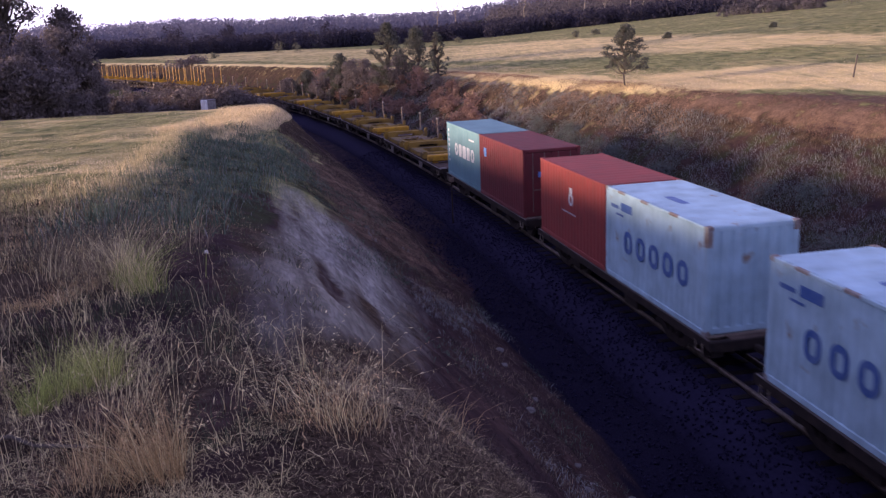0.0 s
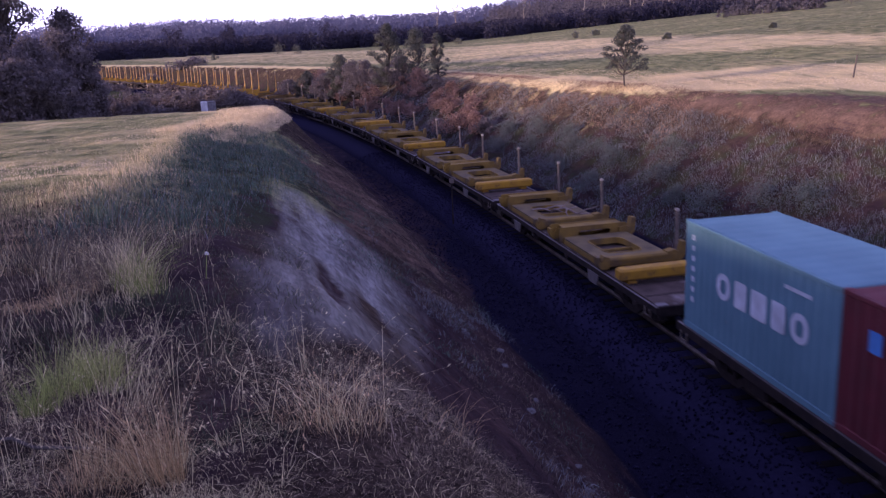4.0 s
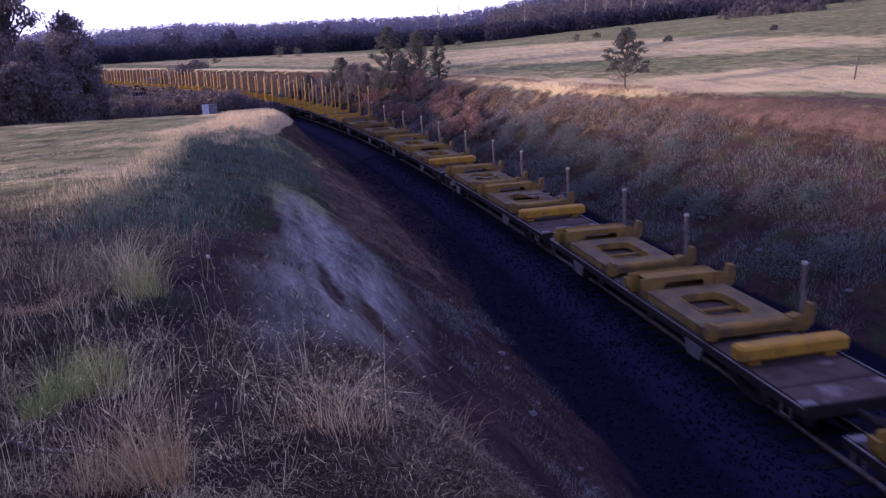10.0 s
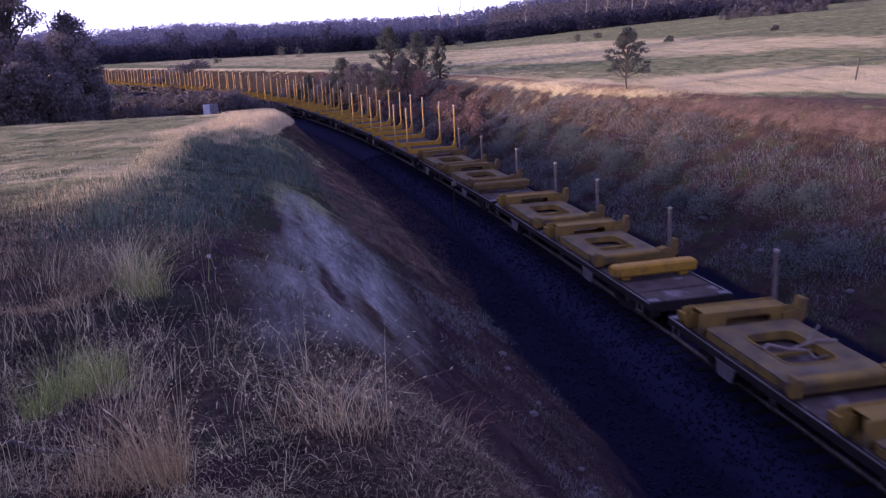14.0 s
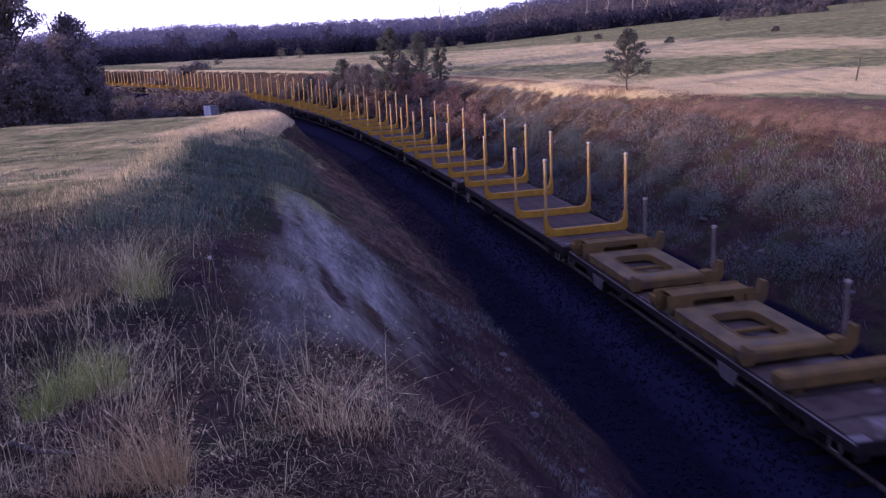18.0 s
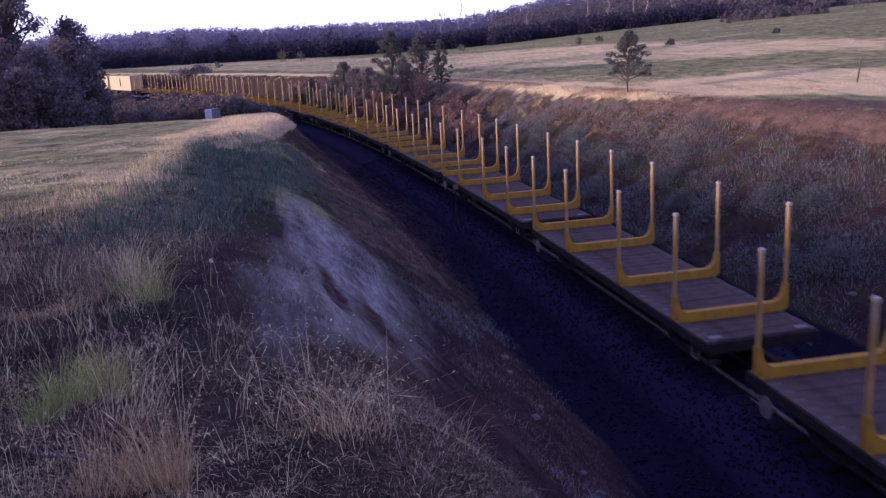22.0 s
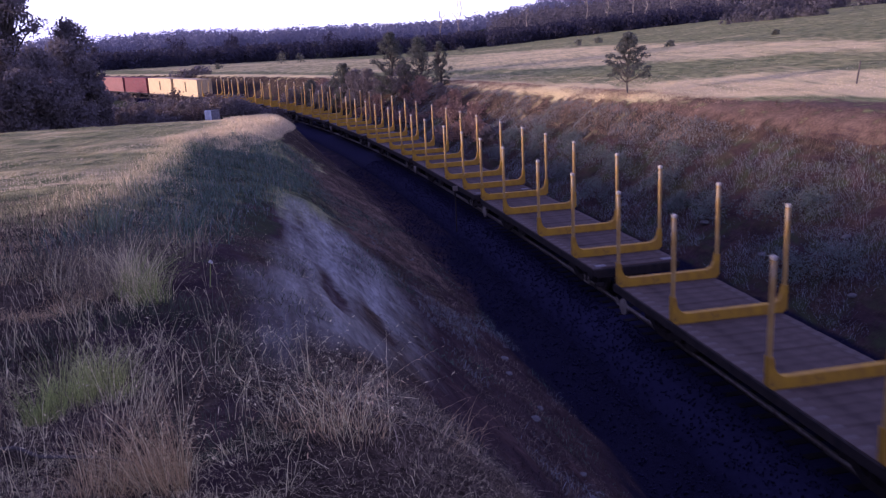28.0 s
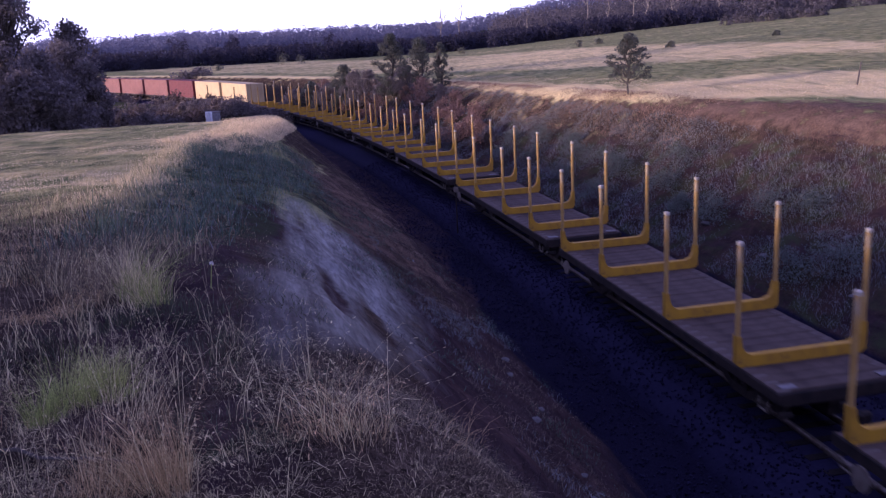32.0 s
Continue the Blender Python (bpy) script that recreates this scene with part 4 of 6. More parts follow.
def stanchion_wagon():
    """Flat wagon with four yellow U-shaped log cradles."""
    L, W = 13.4, 3.0
    root = tagged(new("stanchion_wagon"), "empty flat wagon with four tall yellow U-shaped stanchion frames", "railway wagon", "stanchion wagons in the train")
    underframe(root, L, W, M_FRAME, 0.24, 0.16)
    half = L / 2
    board = Shape().box((0, 0, 1.145), (0.40, W - 0.05, 0.05), 0.008).mesh("deck_board", M_DECK)
    k = int((L - 0.2) / 0.42)
    for i in range(k):
        o = new("deck_board", board)
        o.parent = root
        o.matrix_basis = pose(-L / 2 + 0.3 + i * (L - 0.6) / (k - 1), 0, 0.004 * (i * 7 % 3))
    gus = [(-1.50, 1.18), (1.50, 1.18), (1.60, 1.28), (1.60, 1.90), (1.50, 1.90), (1.46, 1.66), (1.38, 1.52), (1.22, 1.44), (-1.22, 1.44), (-1.38, 1.52), (-1.46, 1.66), (-1.50, 1.90),
           (-1.60, 1.90), (-1.60, 1.28)]
    beam = None
    for x in (half - 1.55, half - 5.0, half - 9.35, half - 12.85 + 0.0):
        if beam is None:
            beam = part("cradle_beam", Shape().prism(gus, "x", -0.09, 0.09), M_YELLOW, root, "yellow cradle beam with curved corners")
            beam.matrix_basis = pose(x, 0, 0)
            post_me = Shape().box((0, 0, 1.05), (0.115, 0.09, 2.10), 0.02).mesh("post", M_POST_YELLOW)
            tip_me = Shape().box((0, 0, 2.14), (0.14, 0.11, 0.10), 0.02).mesh("post_cap", M_TIP)
            b = beam
        else:
            b = repart(beam, x, 0, 0)
        for y in (-1.55, 1.55):
            p = new("post", post_me)
            p.parent = b
            p.matrix_basis = pose(0, y, 1.84)
            c = new("post_cap", tip_me)
            c.parent = p
            tagged(c, "pale bare cap")
    for x in (half - 0.25, -half + 0.25):
        p = part("end_plate", Shape().box((0, 1.15, 1.185), (0.22, 0.36, 0.03), 0.01), M_PLATE, root, "pale worn plate")
        p.matrix_basis = pose(x, 0, 0)
        repart(p, x, -2.3, 0)
    part("brake_wheel", Shape().tube((-half + 1.0, -W / 2 - 0.10, 0.72), (-half + 1.0, -W / 2 - 0.06, 0.72), 0.24, sides=18), M_POST, root)
    return root, L


def container_wagon(length, label):
    W = 2.5
    root = tagged(new("container_wagon"), label, "railway wagon", "container wagons in the train")
    underframe(root, length, W, M_FRAME, 0.24)
    half = length / 2
    part("deck", Shape().box((0, 0, 0.955), (length - 0.1, 1.3, 0.05), 0.01), M_DECK, root)
    for x in (half - 0.4, 0.1, -0.1, -half + 0.4):
        t = part("twist_lock_beam", Shape().box((0, 0, 0.975), (0.16, W - 0.04, 0.05), 0.01), M_POST, root)
        t.matrix_basis = pose(x, 0, 0)
    # near edge only, brightened the same way as the log wagons' sills
    part("edge_strip", Shape().box((0, -W / 2 + 0.03, 0.985), (length - 0.2, 0.05, 0.02)), M_SILL, root, "pale edge strip with skylight painted in")
    box = part("equipment_box", Shape().box((0, -0.95, 0.55), (0.9, 0.3, 0.34), 0.03), M_FRAME, root)
    box.matrix_basis = pose(1.6, 0, 0)
    repart(box, -2.9, 0, 0)
    return root, length


CONT_H, CONT_W = 2.73, 2.44


def wave(a0, a1, pitch, depth, base, sign):
    """A corrugated outline from a0 to a1."""
    n = max(2, int((a1 - a0) / pitch))
    p = (a1 - a0) / n
    pts = []
    for i in range(n):
        x = a0 + i * p
        pts += [(x, base), (x + p * 0.3, base), (x + p * 0.45, base - sign * depth), (x + p * 0.75, base - sign * depth), (x + p * 0.9, base)]
    pts.append((a1, base))
    return pts


def container(kind, length, material, label, marks=None, door_front=False, group=""):
    """A freight container: corrugated walls, roof, corner posts and rails, castings, one doored end, marks on the near side."""
    root = tagged(new("freight_container"), label, "container", group)
    h, w, l = CONT_H, CONT_W / 2, length / 2
    for side in (-1, 1):
        out_ = wave(-l + 0.12, l - 0.12, 0.28, 0.022, side * (w - 0.01), side)
        s = Shape()
        s.v += [(x, y, 0.15) for x, y in out_] + [(x, y, h - 0.09) for x, y in out_]
        k = len(out_)
        s.f += [(i, i + 1, k + i + 1, k + i) for i in range(k - 1)]
        part("side_wall", s, material, root)
    roof = Shape()
    out_ = wave(-l + 0.1, l - 0.1, 0.42, 0.007, h - 0.012, 1)
    k = len(out_)
    roof.v += [(x, -w + 0.06, z) for x, z in out_] + [(x, w - 0.06, z) for x, z in out_]
    roof.f += [(i, i + 1, k + i + 1, k + i) for i in range(k - 1)]
    part("roof", roof, material, root)
    part("floor_pan", Shape().box((0, 0, 0.12), (length - 0.1, CONT_W - 0.1, 0.08)), M_FRAME, root)
    rails = None
    for y in (-w + 0.03, w - 0.03):
        for z, hh in ((0.08, 0.15), (h - 0.06, 0.09)):
            r = part("side_rail", Shape().box((0, y, z), (length - 0.2, 0.07, hh), 0.015), material, root)
    post = Shape().box((0, 0, h / 2), (0.16, 0.15, h - 0.2), 0.025).mesh("corner_post", material)
    cast = Shape().box((0, 0, 0), (0.178, 0.162, 0.118), 0.015).mesh("corner_casting", M_RUST if kind == "white" else material)
    for x in (-l + 0.08, l - 0.08):
        for y in (-w + 0.075, w - 0.075):
            o = new("corner_post", post)
            o.parent, o.matrix_basis = root, pose(x, y, 0)
            for z in (0.059, h - 0.059):
                o = new("corner_casting", cast)
                o.parent, o.matrix_basis = root, pose(x, y, z)
        for z, hh in ((0.1, 0.16), (h - 0.08, 0.12)):
            part("end_rail", Shape().box((x, 0, z), (0.1, CONT_W - 0.3, hh), 0.015), material, root)
    # plain corrugated end and the doored end
    dx = 1 if door_front else -1
    out_ = wave(-w + 0.14, w - 0.14, 0.3, 0.04, 0, 1)
    e = Shape()
    k = len(out_)
    e.v += [(-dx * (l - 0.03) + (-dx * y), x, 0.16) for x, y in out_] + [(-dx * (l - 0.03) + (-dx * y), x, h - 0.12) for x, y in out_]
    e.f += [(i, i + 1, k + i + 1, k + i) for i in range(k - 1)]
    part("end_wall", e, material, root)
    for y in (-0.54, 0.54):
        d = part("door", Shape().box((dx * (l - 0.05), y, h / 2), (0.05, 1.06, h - 0.32), 0.015), material, root)
        for yy in (y - 0.25, y + 0.25):
            part("locking_bar", Shape().tube((dx * (l - 0.01), yy, 0.2), (dx * (l - 0.01), yy, h - 0.15), 0.018, sides=6), M_POST, d)
        part("door_handle", Shape().box((dx * (l + 0.0), y, 1.1), (0.03, 0.5, 0.04)), M_POST, d)
    if kind == "white":
        # rust running down the corner posts and along the roof edge
        for x, y, lo in ((l - 0.08, -w + 0.075, 2.2), (l - 0.08, w - 0.075, 2.45)):
            part("rust_streak", Shape().box((x, y, (lo + h - 0.1) / 2), (0.168, 0.158, h - 0.1 - lo), 0.026), M_RUST, root, "brown rust on the corner post")
        for x in (-1.9, -0.4, 1.3):
            part("rust_patch", Shape().box((x, -w + 0.03, h - 0.055), (0.5, 0.076, 0.085), 0.016), M_RUST, root, "rusted stretch of the top rail")
        part("roof_stain", Shape().prism(round_rect(-0.7, 0.35, -0.5, -0.25, 0.1), "z", h - 0.005, h - 0.002), M_BLUE, root, "faded blue mark on the roof")
    yf = -w - 0.004
    for name, x, z, ww, hh, mat, hole in (marks or []):
        s = Shape()
        if hole:
            s.ring(round_rect(x - ww / 2, x + ww / 2, z - hh / 2, z + hh / 2, min(ww, hh) * 0.45), round_rect(x - ww * 0.22, x + ww * 0.22, z - hh * 0.28, z + hh * 0.28, ww * 0.2), "y", yf, yf + 0.006)
        else:
            s.prism(round_rect(x - ww / 2, x + ww / 2, z - hh / 2, z + hh / 2, min(ww, hh) * 0.12), "y", yf, yf + 0.006)
        part(name, s, mat, root)
    return root


WHITE_MARKS = [("painted_ring", -1.42 + i * 0.82, 1.30, 0.56, 0.66, M_BLUE, True) for i in range(5)] \
    + [("painted_bar", -2.35, 2.22, 0.55, 0.10, M_BLUE, False), ("painted_block", -1.55, 2.28, 0.75, 0.24, M_BLUE, False), ("painted_bar", -2.0, 2.02, 0.5, 0.06, M_BLUE, False)]
TEAL_MARKS = [("painted_block", -1.15 + i * 0.74, 1.52, 0.50 if i % 2 else 0.60, 0.62, M_PALE, i in (0, 4)) for i in range(5)] \
    + [("painted_bar", -2.62, 2.35 - i * 0.26, 0.16, 0.13, M_PALE, False) for i in range(7)] + [("painted_bar", 1.7, 2.25, 0.9, 0.08, M_PALE, False)]
RED_MARKS = [("painted_ring", 0.1, 1.72, 0.40, 0.42, M_PALE, True), ("painted_bar", 0.1, 2.02, 0.24, 0.2, M_PALE, False), ("painted_bar", -0.1, 1.22, 1.5, 0.12, M_RED_BOX, False),
             ("painted_bar", -0.1, 1.24, 1.3, 0.07, M_PALE, False)]
MAROON_MARKS = [("painted_spot", -2.1, 2.0, 0.34, 0.40, M_BLUE_SIGN, False)]
CREAM_MARKS = [("painted_column", 0.25, 1.35 + (i - 2) * 0.26, 0.66, 0.22, M_SLEEPER, False) for i in range(6)]


# speed, with the slight slowing of the train, and the way it has gone
_T = np.linspace(0, 32, 641)
_V = np.interp(_T, [0, 5, 10, 17, 32], [6.35, 6.35, 6.25, 6.0, 6.08])
_G = np.concatenate([[0], np.cumsum((_V[1:] + _V[:-1]) / 2 * (_T[1] - _T[0]))])


def gone(t):
    return float(np.interp(t, _T, _G))


def at_line(s, draw=0.0, wheelbase=9.0):
    """The pose of a wagon whose middle is at s."""
    s = s + draw * 0.05 * 2.0 * math.log1p(math.exp(min(s + 5.0, 30.0) / 2.0))
    a, b = on_line(s - wheelbase / 2), on_line(s + wheelbase / 2)
    m, w = (a + b) / 2, b - a
    turn = math.degrees(math.atan2(w[1], w[0]))
    return pose(*m, 0, math.degrees(math.atan2(-w[2], math.hypot(w[0], w[1]))), turn)


MOVERS = []


def couple(root, mid, load=None):
    MOVERS.append((root, mid, load or Matrix()))


def build_train():
    base, _ = container_wagon(12.9, "dark flat wagon under two short freight containers")
    wag = [base] + [copy_thing(base, Matrix()) for _ in range(2)]
    for w, m in zip(wag, (14.3, -0.5, -14.8)):
        couple(w, m)
    short = [("white", M_WHITE_BOX, "dirty pale blue-grey freight container with blue lettering and rust", WHITE_MARKS, False, ((14.3, -3.07), (-0.5, 3.07))),
             ("red", M_RED_BOX, "faded red corrugated freight container with a pale emblem", RED_MARKS, False, ((-0.5, -3.07), (14.3, 3.07))),
             ("maroon", M_MAROON_BOX, "maroon corrugated freight container with doors facing forward", MAROON_MARKS, True, ((-14.8, 3.04),)),
             ("teal", M_TEAL_BOX, "grey-teal freight container with white block lettering", TEAL_MARKS, False, ((-14.8, -3.04),))]
    for kind, mat, label, marks, front, spots in short:
        c = container(kind, 6.06, mat, label, marks, front, "freight containers in the train")
        for i, (m, off) in enumerate(spots):
            couple(c if i == 0 else copy_thing(c, Matrix()), m, pose(off, 0, DECK))
        if kind == "maroon":
            part("placard", Shape().box((3.06, -0.45, 1.72), (0.01, 0.26, 0.22), 0.002), M_BLUE_SIGN, c, "small blue placard")
            part("placard", Shape().box((3.06, 0.05, 2.12), (0.01, 0.2, 0.2), 0.002), M_PALE, c, "small pale placard")
    b, _ = bolster_wagon(M_YELLOW, M_YELLOW_OLD, M_TRAY, "empty flat log wagon with yellow slotted bolsters and open trays")
    dull, _ = bolster_wagon(M_OCHRE, M_OCHRE, M_TRAY, "empty flat log wagon with dull brown-ochre slotted bolsters and open trays")
    for i in range(6):
        couple(b if i == 0 else dull if i == 5 else copy_thing(b, Matrix()), -30.05 - 15.80 * i)
    for i, x, y, turn_ in ((0, -4.2, 0.1, 70), (0, -3.3, 0.5, 25), (3, -4.0, 0.2, 80), (3, 1.6, 0.3, 60), (3, 2.6, 0.7, 20)):
        couple(broken_branch(160 + i * 7 + int(x * 10)), -30.05 - 15.80 * i, pose(x, y, 1.22, 0, 0, turn_))
    u, _ = stanchion_wagon()
    for i in range(12):
        front = -116.38 - 14.42 * i if i < 7 else -202.88 - 15.25 * (i - 6)
        couple(u if i == 0 else copy_thing(u, Matrix()), front - 6.35)
    long_wagon, _ = container_wagon(12.8, "dark flat wagon under a long freight container")
    cream = container("cream", 12.19, M_CREAM_BOX, "long cream freight container with a dark column of lettering", CREAM_MARKS, False, "freight containers in the train")
    salmon = container("salmon", 12.19, M_SALMON_BOX, "long faded salmon-red freight container", None, False, "freight containers in the train")
    plum = container("plum", 12.19, M_MAROON_BOX, "long dark maroon freight container", None, False, "freight containers in the train")
    for i in range(7):
        m = -301.35 - 13.45 * i
        couple(long_wagon if i == 0 else copy_thing(long_wagon, Matrix()), m)
        thing = (cream if i == 0 else copy_thing(cream, Matrix())) if i < 2 else plum if i == 2 else salmon if i == 3 else copy_thing(salmon, Matrix())
        couple(thing, m, pose(0, 0, DECK))


build_train()


# ---- grass ----
def blades(name, label, x, y, high, wide, lean, material, rng, seed_heads=False, droop=0.35):
    n = len(x)
    z = land(x, y) - 0.02
    az, face = rng.uniform(0, 2 * np.pi, n), rng.uniform(0, 2 * np.pi, n)
    high = high * rng.uniform(0.45, 1.2, n)
    tilt = lean * rng.uniform(0.1, 1.0, n)
    lx, ly = np.cos(az) * tilt, np.sin(az) * tilt
    px, py = np.cos(face) * wide / 2, np.sin(face) * wide / 2
    base = np.stack([x, y, z], 1)
    mid = base + np.stack([lx * high * 0.33, ly * high * 0.33, high * 0.62], 1)
    tip = base + np.stack([lx * high, ly * high, high * np.maximum(0.12, 1 - droop * tilt)], 1)
    off = np.stack([px, py, np.zeros(n)], 1)
    verts = np.stack([base - off, base + off, mid - off * 0.7, mid + off * 0.7, tip], 1)
    tri = np.array([(0, 1, 2), (1, 3, 2), (2, 3, 4)])
    k = 5
    if seed_heads:
        top = mid + (tip - mid) * 0.55
        c = (top + tip) / 2
        side = off * 1.9
        side2 = np.stack([-off[:, 1], off[:, 0], off[:, 2]], 1) * 1.9
        verts = np.concatenate([verts, np.stack([top, c + side, tip + (tip - top) * 0.25, c - side, c + side2, c - side2], 1)], 1)
        tri = np.concatenate([tri, [(5, 6, 7), (5, 7, 8), (5, 9, 7), (5, 7, 10)]])
        k = 11
    faces = (np.arange(n)[:, None, None] * k + tri[None]).reshape(-1, 3)
    return tagged(new(name, raw_mesh(name, verts.reshape(-1, 3), faces, material)), label, "grass", kind="stuff")


def wedge(rng, n, t0, t1, r0, r1):
    """Points spread evenly in turn and in the logarithm of the distance."""
    t, r = np.radians(rng.uniform(t0, t1, n)), np.exp(rng.uniform(np.log(r0), np.log(r1), n))
    return r * np.sin(t), r * np.cos(t)


def beside(rng, n, s0, s1, d0, d1):
    s, d = rng.uniform(s0, s1, n), rng.uniform(d0, d1, n)
    a = np.interp(s, LINE_S, LINE_A)
    return np.interp(s, LINE_S, LINE_X) + d * np.sin(a), np.interp(s, LINE_S, LINE_Y) - d * np.cos(a)


def keep_off(x, y, d0, d1):
    s, d = along(x, y)
    dc = np.interp(s, CREST_S, CREST_D)
    k = (d > dc * d0) & (d < d1)
    bare = (s > -4) & (s < 17.5) & (d > 7.6) & (d < dc + 0.35) & ((d < 10.7) | ((np.sin(x * 91) + np.sin(y * 77)) < 0.6))
    return x[k & ~bare], y[k & ~bare]


def tuft(name, label, x, y, n, spread, high, wide, lean, material, seed, heads=0.0, group=""):
    """Blades fanning out from a tight foot, bowed outwards; some carry nodding seed heads."""
    rng = np.random.default_rng(seed)
    z = float(land(np.array([x]), np.array([y]))[0]) - 0.02
    out_, az = np.sqrt(rng.random(n)), rng.uniform(0, 2 * np.pi, n)
    root = np.stack([x + spread * out_ * np.cos(az), y + spread * out_ * np.sin(az), np.full(n, z)], 1)
    turn = az + rng.normal(0, 0.9, n)
    tall = high * (0.25 + 1.05 * rng.random(n) ** 1.3)
    tilt = lean * (0.15 + 0.85 * out_) * rng.uniform(0.3, 1.2, n)
    face = rng.uniform(0, 2 * np.pi, n)
    off = np.stack([np.cos(face), np.sin(face), np.zeros(n)], 1) * wide / 2
    way = np.stack([np.cos(turn), np.sin(turn), np.zeros(n)], 1)
    up = np.array([0, 0, 1.0])
    bias = np.array([*rng.normal(0, 0.28, 2), 0.0])
    ring = [root + (way * tilt[:, None] + bias) * (tall * f ** 1.8)[:, None] + up * (tall * (f - 0.28 * tilt * f * f))[:, None] for f in (0.0, 0.4, 0.75, 1.0)]
    verts = [ring[0] - off, ring[0] + off, ring[1] - off * 0.9, ring[1] + off * 0.9, ring[2] - off * 0.6, ring[2] + off * 0.6, ring[3]]
    tri = [(0, 1, 2), (1, 3, 2), (2, 3, 4), (3, 5, 4), (4, 5, 6)]
    faces = (np.arange(n)[:, None, None] * 7 + np.array(tri)[None]).reshape(-1, 3)
    verts = np.stack(verts, 1).reshape(-1, 3)
    if heads:
        pick = np.where((rng.random(n) < heads) & (tall > high * 0.6))[0]
        m, k0 = len(pick), len(verts)
        hv, hf = [], []
        for j in range(5):
            at = ring[2][pick] * (1 - j / 4) + ring[3][pick] * (j / 4)
            d_ = way[pick] * rng.uniform(0.2, 1.0, (m, 1)) + rng.normal(0, 0.5, (m, 3)) - up * 0.25
            d_ /= np.linalg.norm(d_, axis=1)[:, None]
            ln = rng.uniform(0.016, 0.030, (m, 1))
            sd = np.cross(d_, up) * 0.0042
            hv += [at, at + d_ * ln * 0.5 + sd, at + d_ * ln, at + d_ * ln * 0.5 - sd]
        hv = np.stack(hv, 1).reshape(-1, 3)
        quad = np.arange(m * 5)[:, None] * 4 + k0
        hf = np.concatenate([quad + np.array([0, 1, 2]), quad + np.array([0, 2, 3])])
        verts, faces = np.concatenate([verts, hv]), np.concatenate([faces, hf])
    return tagged(new(name, raw_mesh(name, verts, faces, material)), label, "grass", group, "stuff" if not group else "")


def patchy(rng, x, y, size, cut, seed):
    """Keeps points where a smooth noise is high, with soft edges."""
    k = rng.random(len(x)) < step(cut - 0.18, cut + 0.22, bumps(x, y * 0.7, size, seed, 3))
    return x[k], y[k]


def plant(material, rows):
    """Single tufts of one kind: place, blades, spread, height, blade width, lean, label, share of seed heads, seed."""
    for x, y, n, spread, high, wide, lean, label, heads, seed in rows:
        tuft("grass_tuft", label, x, y, int(n * 0.95), spread * 1.3, high, wide * 0.72, lean * 1.1, material, seed, heads, "grass tufts on the bank")


